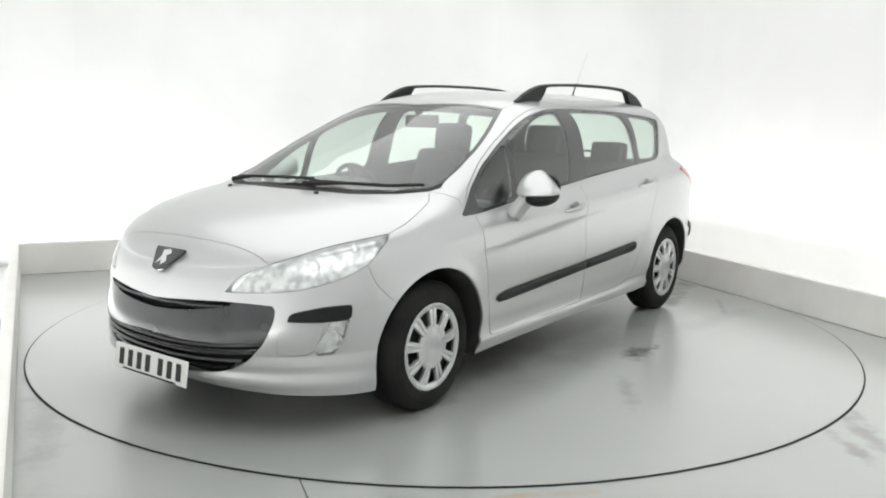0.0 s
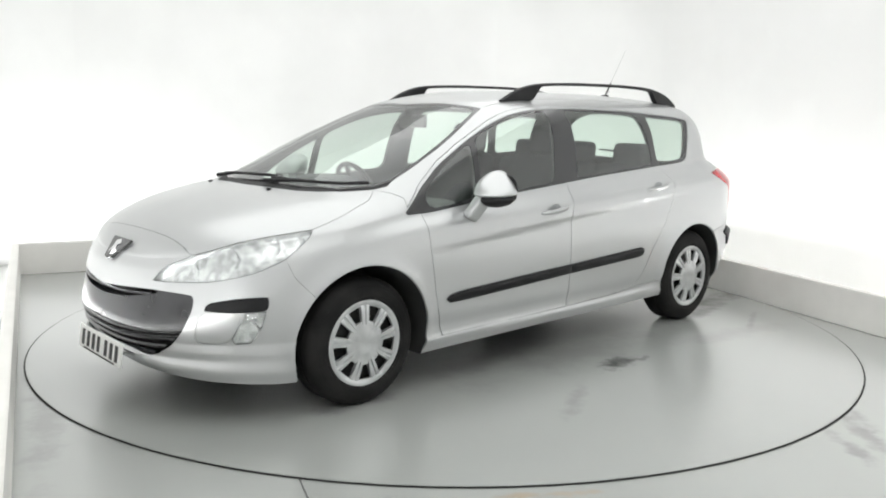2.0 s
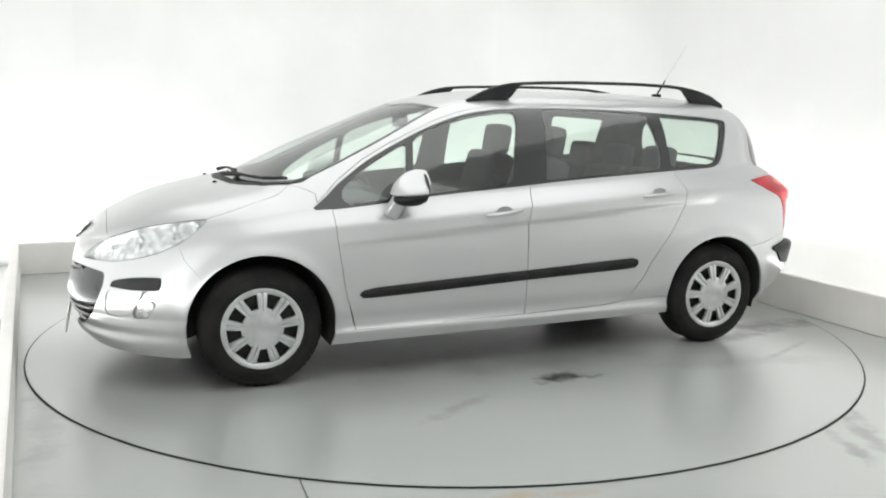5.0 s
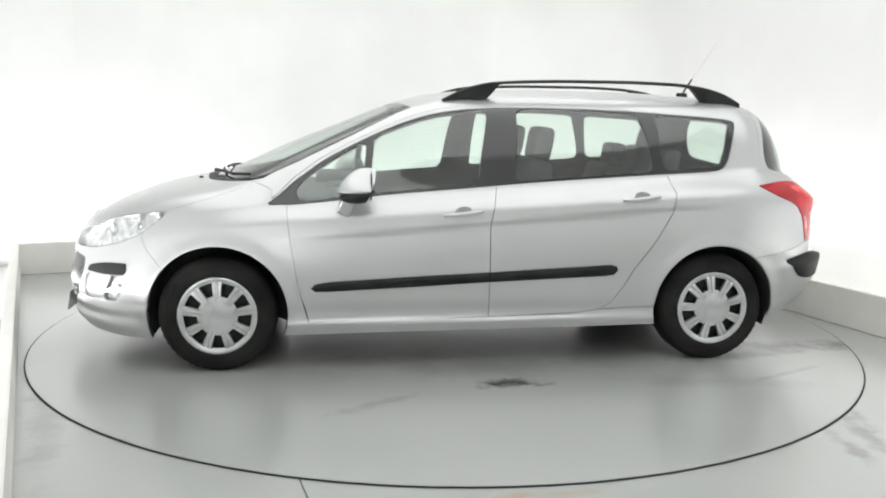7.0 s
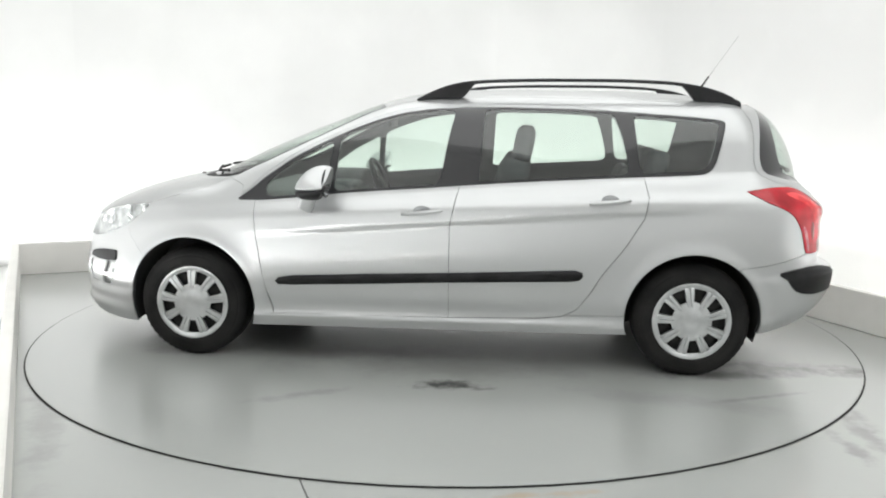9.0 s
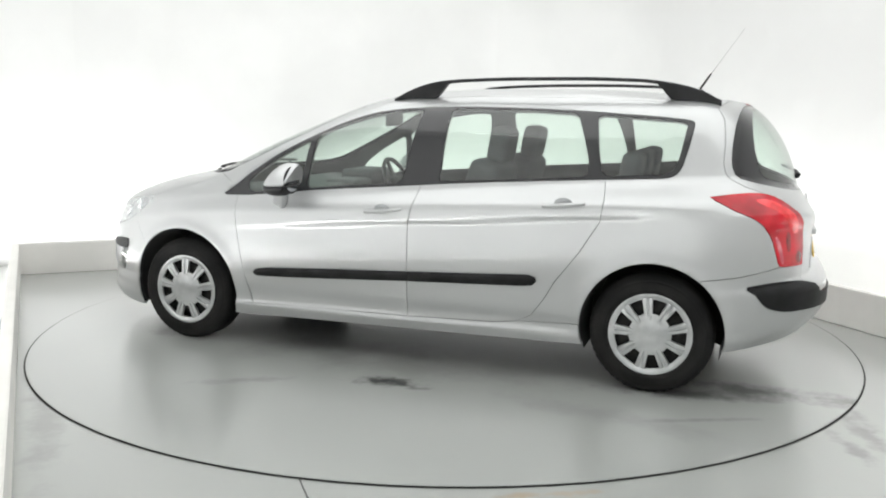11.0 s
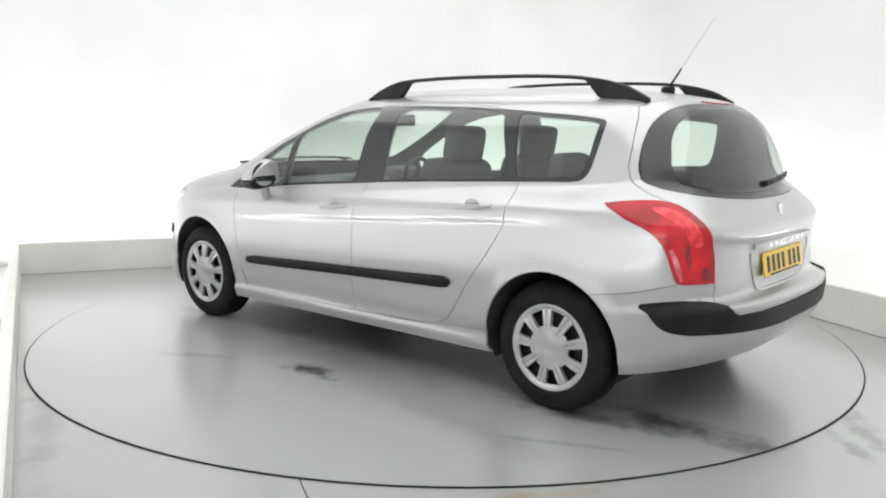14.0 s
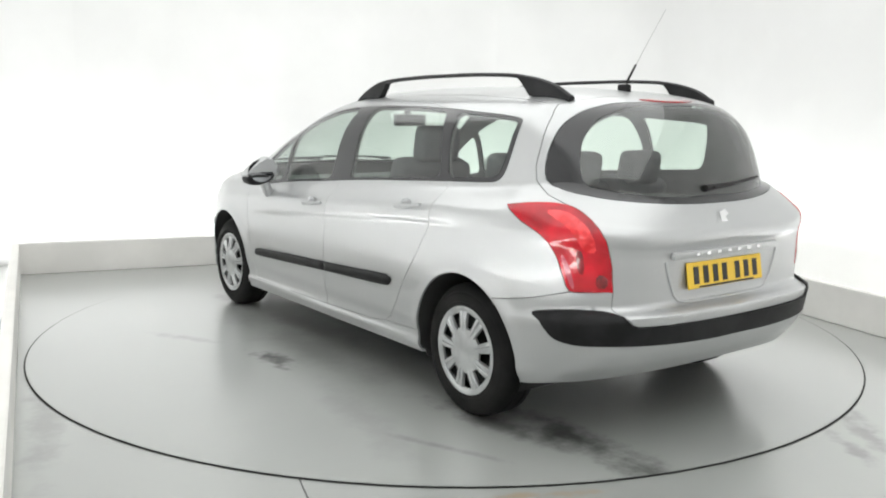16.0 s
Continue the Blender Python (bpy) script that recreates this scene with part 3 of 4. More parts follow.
def patch(name, side=1, lift=0.0, rim=0.010, gap=0.0017, tris=None):
    """A panel of the body: side 1 left, -1 right, 0 both halves joined; its edges are turned inwards by rim."""
    t = GROUPS[name] if tris is None else tris
    bm = bmesh.new()
    held = bm.verts.layers.float_vector.new("surface_normal")
    for sy in ((1, -1) if side == 0 else (side,)):
        index = {}
        for f in t:
            vs = []
            for i in f:
                if i not in index:
                    p = PTS[i] + NOR[i] * lift
                    index[i] = bm.verts.new((p[0], p[1] * sy, p[2]))
                    index[i][held] = (NOR[i][0], NOR[i][1] * sy, NOR[i][2])
                vs.append(index[i])
            try:
                bm.faces.new(vs if sy > 0 else vs[::-1])
            except ValueError:
                pass
    if side == 0:
        bmesh.ops.remove_doubles(bm, verts=[v for v in bm.verts if abs(v.co.y) < 1e-4 + abs(lift)], dist=1e-4)
    small = [e for e in bm.edges if e.is_boundary]
    bmesh.ops.holes_fill(bm, edges=small, sides=5)
    bm.normal_update()
    rim_edges = [e for e in bm.edges if e.is_boundary]
    if gap:
        move = {}
        for e in rim_edges:
            m = (e.verts[0].co + e.verts[1].co) / 2
            d = e.link_faces[0].calc_center_median() - m
            u = (e.verts[1].co - e.verts[0].co).normalized()
            d = (d - u * d.dot(u)).normalized()
            for v in e.verts:
                move.setdefault(v, Vector())
                move[v] += d
        for v, d in move.items():
            if d.length > 1e-6:
                v.co += d.normalized() * gap
    if rim:
        normal = {v: v.normal.copy() for e in rim_edges for v in e.verts}
        made = bmesh.ops.extrude_edge_only(bm, edges=rim_edges)["geom"]
        low = [v for v in made if isinstance(v, bmesh.types.BMVert)]
        from_high = {}
        for v in low:
            for e in v.link_edges:
                o = e.other_vert(v)
                if o in normal:
                    from_high[v] = normal[o]
        for v in low:
            v.co -= from_high.get(v, v.normal) * rim
    return bm

GLASS_MAT = bpy.data.materials.new("tinted_glass")
GLASS_MAT.use_nodes = True
_t = GLASS_MAT.node_tree
_t.nodes.clear()
_o = _t.nodes.new("ShaderNodeOutputMaterial")
_mix = _t.nodes.new("ShaderNodeMixShader")
_tr = _t.nodes.new("ShaderNodeBsdfTransparent")
_gl = _t.nodes.new("ShaderNodeBsdfGlossy")
_fr = _t.nodes.new("ShaderNodeMath")
_lw = _t.nodes.new("ShaderNodeLayerWeight")
_pw = _t.nodes.new("ShaderNodeMath")
_pw.operation, _fr.operation = "POWER", "MULTIPLY_ADD"
_lw.inputs["Blend"].default_value, _pw.inputs[1].default_value = 0.5, 4.0
_fr.inputs[1].default_value, _fr.inputs[2].default_value = 0.85, 0.13
_t.links.new(_lw.outputs["Facing"], _pw.inputs[0])
_t.links.new(_pw.outputs[0], _fr.inputs[0])
_tr.inputs["Color"].default_value = (0.86, 0.945, 0.89, 1)
_gl.inputs["Roughness"].default_value = 0.02
_t.links.new(_fr.outputs[0], _mix.inputs[0])
_t.links.new(_tr.outputs[0], _mix.inputs[1])
_t.links.new(_gl.outputs[0], _mix.inputs[2])
_t.links.new(_mix.outputs[0], _o.inputs[0])

CLEAR_LENS = GLASS_MAT.copy()
CLEAR_LENS.name = "clear_lens"
CLEAR_LENS.node_tree.nodes["Transparent BSDF"].inputs["Color"].default_value = (0.95, 0.96, 0.96, 1)
GLOSS_BLACK = material("gloss_black", (0.018, 0.018, 0.02), 0.16, 0.0, Coat_Weight=0.5)
RED_LENS = mottle(material("red_lens", (0.5, 0.012, 0.016), 0.10, 0.0, Coat_Weight=0.2), (0.28, 0.003, 0.010), (0.70, 0.012, 0.028), 9.0, 2.0, 0.25, 0.75)
RED_BRIGHT = mottle(material("red_lens_bright", (0.8, 0.03, 0.035), 0.12, 0.0, Coat_Weight=0.4), (0.62, 0.012, 0.018), (0.85, 0.05, 0.06), 22, 3.0, bump=0.5, bump_scale=70)
RED_DARK = mottle(material("red_lens_dark", (0.2, 0.012, 0.02), 0.12, 0.0, Coat_Weight=0.4), (0.14, 0.010, 0.014), (0.30, 0.014, 0.022), 30, bump=0.4, bump_scale=90)
# Pinkish reflection along the lens edge, put into the colour.
RED_SHEEN = mottle(material("red_lens_sheen", (0.7, 0.2, 0.24), 0.12, 0.0, Coat_Weight=0.4), (0.55, 0.10, 0.14), (0.75, 0.26, 0.30), 26)
RED_DEEP = material("red_lens_deep", (0.42, 0.008, 0.012), 0.14, 0.0, Coat_Weight=1.0)
CHROME = material("chrome", (0.82, 0.82, 0.83), 0.10, 1.0)
SATIN = mottle(material("satin_reflector", (0.85, 0.86, 0.87), 0.24, 0.75), (0.58, 0.59, 0.59), (0.90, 0.91, 0.91), 30, low=0.36, high=0.6, bump=0.9, bump_scale=55)
BEAM_BLACK = mottle(material("smooth_black_plastic", (0.02, 0.02, 0.022), 0.3, Specular_IOR_Level=0.6), (0.016, 0.016, 0.018), (0.026, 0.026, 0.029), 7, rough=(0.22, 0.36), bump=0.1, bump_scale=260)
MAST_GREY = material("aerial_grey", (0.4, 0.4, 0.4), 0.5, 0.3)
CAP_SILVER = mottle(material("wheel_trim_silver", (0.66, 0.67, 0.68), 0.3, 0.75), (0.46, 0.47, 0.475), (0.60, 0.61, 0.615), 9, bump=0.1, bump_scale=150)
SEAT_CLOTH = mottle(material("seat_cloth", (0.05, 0.05, 0.055), 0.9), (0.04, 0.042, 0.045), (0.075, 0.077, 0.082), 30, bump=0.4, bump_scale=400)
TRIM_GREY = mottle(material("interior_trim", (0.09, 0.09, 0.095), 0.75), (0.075, 0.077, 0.08), (0.11, 0.112, 0.115), 12, bump=0.2, bump_scale=260)
ROOF_CLOTH = mottle(material("headlining", (0.5, 0.5, 0.48), 0.9), (0.46, 0.46, 0.44), (0.54, 0.54, 0.52), 20)
UNDERBODY = mottle(material("underbody", (0.02, 0.02, 0.02), 0.85), (0.014, 0.014, 0.014), (0.03, 0.03, 0.029), 6)
PLATE_WHITE = material("white_plate", (0.78, 0.78, 0.76), 0.35)
PLATE_YELLOW = material("yellow_plate", (0.80, 0.52, 0.03), 0.35)
PLATE_BLACK = material("plate_black", (0.012, 0.012, 0.012), 0.5)

# silver paint: metallic flakes under a clear coat, faint dust and wash streaks
_b = SILVER.node_tree.nodes["Principled BSDF"]
_co = add_node(SILVER, "ShaderNodeTexCoord")
_n = add_node(SILVER, "ShaderNodeTexNoise", Scale=2.2, Detail=5.0)
wire(SILVER, _co, "Object", _n, "Vector")
_r = add_node(SILVER, "ShaderNodeMapRange")
_r.inputs["From Min"].default_value, _r.inputs["From Max"].default_value = 0.0, 1.0
_r.inputs["To Min"].default_value, _r.inputs["To Max"].default_value = 0.25, 0.40
wire(SILVER, _n, "Fac", _r, "Value")
wire(SILVER, _r, "Result", _b, "Roughness")
_f = add_node(SILVER, "ShaderNodeTexNoise", Scale=900.0, Detail=2.0)
wire(SILVER, _co, "Object", _f, "Vector")
_c = add_node(SILVER, "ShaderNodeValToRGB")
_c.color_ramp.elements[0].color, _c.color_ramp.elements[1].color = (0.455, 0.462, 0.466, 1), (0.545, 0.552, 0.556, 1)
wire(SILVER, _f, "Fac", _c, "Fac")
wire(SILVER, _c, "Color", _b, "Base Color")

OPEN = {"headlight", "fog_lamp", "grille", "grille_slot"}
# dark inner shell behind the panels, with the window openings left out
shell_tris = np.concatenate([GROUPS[n] for n in GROUPS if n not in GLASS and n not in HOLES and n not in OPEN and len(GROUPS[n])])
part("body_shell", patch("", 0, -0.022, rim=0.0, gap=0.0, tris=shell_tris), TRIM_GREY, car, "dark grey inner body shell")

body = {}
for name, mat, label in (("bonnet", SILVER, ""), ("roof", SILVER, ""), ("front_bumper", SILVER, ""), ("rear_bumper", SILVER, ""), ("tailgate", SILVER, ""),
                         ("cowl", BLACK_PLASTIC, "black plastic scuttle panel"), ("bumper_strip", BLACK_PLASTIC, "black plastic bumper strip")):
    body[name] = part(name, patch(name, 0, 0.010 if name == "bumper_strip" else 0.0, gap=0.0008 if name == "front_bumper" else 0.0017), mat, car, label)
screen = part("windscreen", patch("windscreen_pane", 0, -0.003, rim=0.0, gap=0.0), GLASS_MAT, car, "faintly green tinted windscreen")
part("windscreen_border", patch("windscreen", 0, -0.002, gap=0.0), GLOSS_BLACK, screen, "black windscreen border")

surround = part("rear_window_surround", patch("rear_window_surround", 0, -0.001), GLOSS_BLACK, body["tailgate"], "glossy black window border")
part("rear_window_pane", patch("rear_pane", 0, -0.001, rim=0.0, gap=0.0), GLASS_MAT, body["tailgate"], "dark tinted rear window")
part("high_brake_light", patch("brake_light", 0, 0.004), RED_DEEP, body["tailgate"], "slim red high brake light")
for side in (1, -1):
    for name in ("side_panel", "fender", "sill"):
        body[name, side] = part(name, patch(name, side, gap=0.0008 if name == "fender" else 0.0017), SILVER, car)
    for name in ("front_door", "rear_door"):
        body[name, side] = part(name, patch(name, side), SILVER, car)
    part("window_surround", patch("window_surround", side, -0.002), GLOSS_BLACK, car, "black side window frames and pillars")
    for name in ("vent_glass", "front_glass", "rear_glass", "quarter_glass"):
        owner = body["front_door", side] if name in ("vent_glass", "front_glass") else body["rear_door", side] if name == "rear_glass" else body["side_panel", side]
        part("window_pane", patch(name, side, -0.003, rim=0.0, gap=0.0), GLASS_MAT, owner, "green tinted side window")
    part("fog_recess", patch("fog_recess", side, -0.007, rim=0.0, gap=0.0), SILVER, body["front_bumper"], "hollow silver panel beside the fog lamp")
    part("bumper_bar", patch("bumper_bar", side, 0.008), BLACK_PLASTIC, body["front_bumper"], "black plastic rubbing bar")


def overlay(poly, side, lift, rim, step=0.012, crown=0.0):
    """A moulding laid on the body along an outline, rounded across by crown."""
    d = dense(poly, step)
    vs = [Vector((a * KS, b * KV)) for a, b in d]
    es = [(i, (i + 1) % len(vs)) for i in range(len(vs))]
    arr = np.array(d)
    lo, hi = arr.min(0), arr.max(0)
    n = int((hi[0] - lo[0]) * KS / 0.025) + 1
    m = max(2, int((hi[1] - lo[1]) * KV / 0.012) + 1)
    g = np.array([(lo[0] + (hi[0] - lo[0]) * i / n, lo[1] + (hi[1] - lo[1]) * j / m) for i in range(1, n) for j in range(1, m)]).reshape(-1, 2)
    if len(g):
        ok = inside(d, g)
        for p in g[ok]:
            if np.hypot((arr[:, 0] - p[0]) * KS, (arr[:, 1] - p[1]) * KV).min() > 0.006:
                vs.append(Vector((p[0] * KS, p[1] * KV)))
    co, _, faces, _, _, _ = delaunay_2d_cdt(vs, es, [], 1, 1e-5)
    bm = bmesh.new()
    made = []
    for c in co:
        a, b = c.x / KS, c.y / KV
        p = body_point(a, b)
        n1 = (body_point(min(1, a + 0.003), b) - body_point(max(0, a - 0.003), b)).cross(body_point(a, min(2, b + 0.01)) - body_point(a, max(0, b - 0.01))).normalized()
        if n1.y < 0 and p.y > 0.05:
            n1.negate()
        dist = np.hypot((arr[:, 0] - a) * KS, (arr[:, 1] - b) * KV).min()
        p = p + n1 * (lift + crown * min(1.0, dist / 0.018))
        made.append(bm.verts.new((p.x, p.y * side, p.z)))
    for f in faces:
        q = [made[i] for i in f]
        bm.faces.new(q if side > 0 else q[::-1])
    bmesh.ops.recalc_face_normals(bm, faces=bm.faces)
    if sum(f.normal.y * side for f in bm.faces) < 0 and abs(sum(f.normal.y for f in bm.faces)) > 0.5:
        bmesh.ops.reverse_faces(bm, faces=bm.faces)
    bm.normal_update()
    edge = [e for e in bm.edges if e.is_boundary]
    nn = {v: v.normal.copy() for e in edge for v in e.verts}
    new_v = [v for v in bmesh.ops.extrude_edge_only(bm, edges=edge)["geom"] if isinstance(v, bmesh.types.BMVert)]
    for v in new_v:
        src = next((nn[e.other_vert(v)] for e in v.link_edges if e.other_vert(v) in nn), v.normal)
        v.co -= src * rim
    return bm


for side in (1, -1):
    part("side_strip", overlay(STRIP_FRONT, side, 0.006, 0.012, crown=0.010), BLACK_PLASTIC, body["front_door", side], "black plastic side protection strip")
    part("side_strip", overlay(STRIP_REAR, side, 0.006, 0.012, crown=0.010), BLACK_PLASTIC, body["rear_door", side], "black plastic side protection strip")

# ---- lamps ----
LAMP_CELLS = ((((0.835, 0.893), (0.858, 0.893), (0.876, 0.845), (0.89, 0.757), (0.896, 0.696), (0.88, 0.696), (0.868, 0.756), (0.852, 0.828)), RED_BRIGHT, "bright red stop lamp cell"),
              (((0.896, 0.513), (0.911, 0.511), (0.91, 0.58), (0.897, 0.585)), RED_DARK, "dark reversing lamp cell"),
              (((0.874, 0.583), (0.882, 0.582), (0.879, 0.696), (0.869, 0.706)), RED_DARK, "dark edge of the inner reflector"),
              (((0.8655, 0.507), (0.871, 0.506), (0.863, 0.624), (0.853, 0.686), (0.851, 0.667), (0.858, 0.595)), RED_SHEEN, "pale reflection painted along the lens edge"))


def lamp_bowl(centre, axis, r, depth):
    """A round reflector bowl with a bulb cover, opening along axis."""
    bm = bmesh.new()
    revolve(bm, [(0.008, -depth), (r * 0.5, -depth * 0.82), (r * 0.85, -depth * 0.4), (r, 0.0), (r * 1.08, 0.0), (r * 1.1, -0.01)], 28, "Z")
    bmesh.ops.create_uvsphere(bm, u_segments=12, v_segments=8, radius=r * 0.3, matrix=Matrix.Translation((0, 0, -depth * 0.55)))
    m = Matrix.Translation(centre) @ Vector(axis).to_track_quat("Z", "Y").to_matrix().to_4x4()
    bm.transform(m)
    return bm


for side in (1, -1):
    head = part("headlight", patch("headlight", side, -0.032, rim=-0.030, gap=0.001), SATIN, car, "clear-glass headlight with bright reflectors")
    part("lens", patch("headlight", side, 0.001, rim=0.02), CLEAR_LENS, head, "clear lens")
    for s, v, r in ((0.112, 0.885, 0.030), (0.150, 0.95, 0.040), (0.190, 1.02, 0.040), (0.217, 1.06, 0.024)):
        p = body_point(s, v)
        c = Vector((p.x - 0.030, (p.y - 0.014) * side, p.z - 0.010))
        part("reflector", lamp_bowl(c, (1.0, 0.35 * side, 0.12), r, 0.045), CHROME, head, "chrome reflector bowl")
    fog = part("fog_lamp", patch("fog_lamp", side, -0.02, rim=0.0), SATIN, body["front_bumper"], "clear front fog lamp")
    part("lens", patch("fog_lamp", side, 0.0, rim=0.02), CLEAR_LENS, fog)
    p = body_point(0.181, 0.40)
    part("reflector", lamp_bowl(Vector((p.x - 0.012, (p.y - 0.012) * side, p.z)), (1, 0.5 * side, 0), 0.035, 0.03), CHROME, fog)
    tail = part("tail_lamp", patch("tail_lamp", side, 0.003, rim=0.02), RED_LENS, car, "large red tail lamp")
    for cell, mat, label in LAMP_CELLS:
        part("lamp_cell", overlay(smooth_outline(cell), side, 0.0035, 0.003, crown=0.002), mat, tail, label)


# ---- grille ----
slot = part("upper_grille", patch("grille_slot", 0, -0.05, rim=0.0), DARK_GAP, body["front_bumper"], "dark upper air slot")
part("bumper_beam", patch("grille_beam", 0, -0.006, rim=0.04, gap=0.0), BEAM_BLACK, body["front_bumper"], "smooth black bumper beam")
low = part("lower_grille", patch("grille", 0, -0.06, rim=0.0), DARK_GAP, body["front_bumper"], "black lower air intake")


def grille_slat(v0, s_end, thick, depth):
    bm = bmesh.new()
    rows = []
    n = 26
    for k in range(-n, n + 1):
        s = s_end * abs(k) / n
        p = body_point(s, v0 + 0.02 * (s / 0.1) ** 2)
        sy = 1 if k >= 0 else -1
        rows.append([bm.verts.new((p.x - d, p.y * sy, p.z + h)) for d, h in ((0.012, thick), (0.004, 0.0), (0.012, -thick), (depth, 0.0))])
    for a, b in zip(rows, rows[1:]):
        for i in range(4):
            bm.faces.new((a[i], b[i], b[(i + 1) % 4], a[(i + 1) % 4]))
    return bm


for v0, s_end in ((0.375, 0.112), (0.31, 0.104), (0.245, 0.09), (0.18, 0.068)):
    part("slat", grille_slat(v0, s_end, 0.008, 0.05), GLOSS_BLACK, low)
for v0, s_end in ((0.405, 0.113), (0.335, 0.106)):
    part("slat", grille_slat(v0, s_end, 0.0025, 0.02), SATIN, low, "thin bright grille line")
for v0, s_end in ((0.69, 0.07),):
    part("slat", grille_slat(v0, s_end, 0.007, 0.04), GLOSS_BLACK, slot)

# ---- wheels ----
def tyre_mesh():
    bm = bmesh.new()
    w = 0.19
    prof = [(0.198, 0.0), (0.205, 0.008), (0.216, 0.0115), (0.218, 0.0095), (0.222, 0.0095), (0.224, 0.012), (0.25, 0.010), (0.262, 0.0065), (0.264, 0.0045), (0.267, 0.0045), (0.274, 0.002), (0.288, -0.008), (0.300, -0.02), (TYRE_R, -0.036), (TYRE_R, -0.060), (TYRE_R - 0.007, -0.063),
            (TYRE_R - 0.007, -0.069), (TYRE_R, -0.072), (TYRE_R, -0.118), (TYRE_R - 0.007, -0.121), (TYRE_R - 0.007, -0.127), (TYRE_R, -0.130), (TYRE_R, -0.154), (0.29, -0.176), (0.26, -w), (0.198, -w)]
    revolve(bm, prof, 96)
    bmesh.ops.recalc_face_normals(bm, faces=bm.faces)
    bm.verts.ensure_lookup_table()
    for v in bm.verts:
        r = v.co.xz.length
        step = int(round(math.atan2(v.co.z, v.co.x) / (2 * math.pi) * 96)) % 96
        if r > 0.285 and v.co.y > -0.05 and step % 2:
            v.co.x, v.co.z = v.co.x * (1 - 0.0045 / r), v.co.z * (1 - 0.0045 / r)
    for v in bm.verts:
        if v.co.z < GROUND - HUB_Z:
            v.co.z = GROUND - HUB_Z
    return bm


def trim_mesh():
    """A nine-spoke wheel cover: outer ring, flat hub, wedge openings between twin-ribbed spokes."""
    bm = bmesh.new()
    spokes, span = 9, radians(40)
    radii = [0.0, 0.03, 0.056, 0.060, 0.085, 0.099, 0.104, 0.125, 0.150, 0.175, 0.180, 0.188, 0.198, 0.2065, 0.2075]
    rise = [0.008, 0.008, 0.0075, 0.006, 0.005, 0.003, 0.002, 0.001, -0.001, -0.003, -0.002, 0.002, 0.004, 0.002, -0.012]
    rings = []
    for r, h in zip(radii, rise):
        t = min(1.0, max(0.0, (r - 0.107) / 0.063))
        half = radians(9.2 + 2.2 * t)
        rib = 0.005 if 0.09 < r < 0.18 else 0.0
        across = [(-half, 0.0), (-half * 0.5, 0.0), (half * 0.5, 0.0), (half, 0.0), (half + radians(0.9), rib), (half + radians(2.6), rib), (span / 2 - radians(2.6), rib), (span / 2 - radians(1.2), -0.3 * rib),
                  (span / 2 + radians(1.2), -0.3 * rib), (span / 2 + radians(2.6), rib), (span - half - radians(2.6), rib), (span - half - radians(0.9), rib)]
        rings.append([bm.verts.new((r * math.cos(k * span + a), h + up, r * math.sin(k * span + a))) for k in range(spokes) for a, up in across])
    n = len(rings[0])
    for i in range(len(rings) - 1):
        for k in range(n):
            if 6 <= i <= 8 and k % 12 < 3:
                continue
            bm.faces.new((rings[i][k], rings[i][(k + 1) % n], rings[i + 1][(k + 1) % n], rings[i + 1][k]))
    bmesh.ops.remove_doubles(bm, verts=bm.verts, dist=1e-6)
    hole = [e for e in bm.edges if e.is_boundary and 0.09 < (e.verts[0].co.xz.length + e.verts[1].co.xz.length) / 2 < 0.19]
    ext = [v for v in bmesh.ops.extrude_edge_only(bm, edges=hole)["geom"] if isinstance(v, bmesh.types.BMVert)]
    for v in ext:
        v.co.y -= 0.012
    bmesh.ops.recalc_face_normals(bm, faces=bm.faces)
    return bm


def rim_mesh():
    bm = bmesh.new()
    revolve(bm, [(0.0, -0.05), (0.08, -0.05), (0.12, -0.045), (0.185, -0.05), (0.196, -0.02), (0.2, -0.004)], 48)
    for k in range(5):
        a = 2 * math.pi * k / 5
        bmesh.ops.create_cone(bm, cap_ends=True, segments=6, radius1=0.012, radius2=0.010, depth=0.02,
                              matrix=Matrix.Translation((0.055 * math.cos(a), -0.042, 0.055 * math.sin(a))) @ Matrix.Rotation(radians(90), 4, "X"))
    return bm


DARK_STEEL = mottle(material("dark_steel", (0.03, 0.03, 0.03), 0.6, 0.4), (0.02, 0.02, 0.02), (0.045, 0.044, 0.042), 18)
tyre_me, trim_me, rim_me = mesh_of("tyre", tyre_mesh(), RUBBER), mesh_of("wheel_trim", trim_mesh(), CAP_SILVER), mesh_of("rim", rim_mesh(), DARK_STEEL)


def housing_mesh(hx, side, r):
    bm = bmesh.new()
    steps = 40
    rows = []
    for k in range(steps + 1):
        a = radians(-20 + 220 * k / steps)
        x, z = hx + (r - 0.003) * math.cos(a), ARCH_Z + (r - 0.003) * math.sin(a)
        edge = body_point(*place_on_wall(x, max(z, 0.2))).y - 0.008
        rows.append([bm.verts.new((x, y * side, z)) for y in (edge, edge - 0.06, 0.50)] + [bm.verts.new((hx, 0.50 * side, ARCH_Z))])
    for a, b in zip(rows, rows[1:]):
        for i in range(3):
            try:
                bm.faces.new((a[i], a[i + 1], b[i + 1], b[i]))
            except ValueError:
                pass
    bmesh.ops.remove_doubles(bm, verts=bm.verts, dist=1e-5)
    return bm


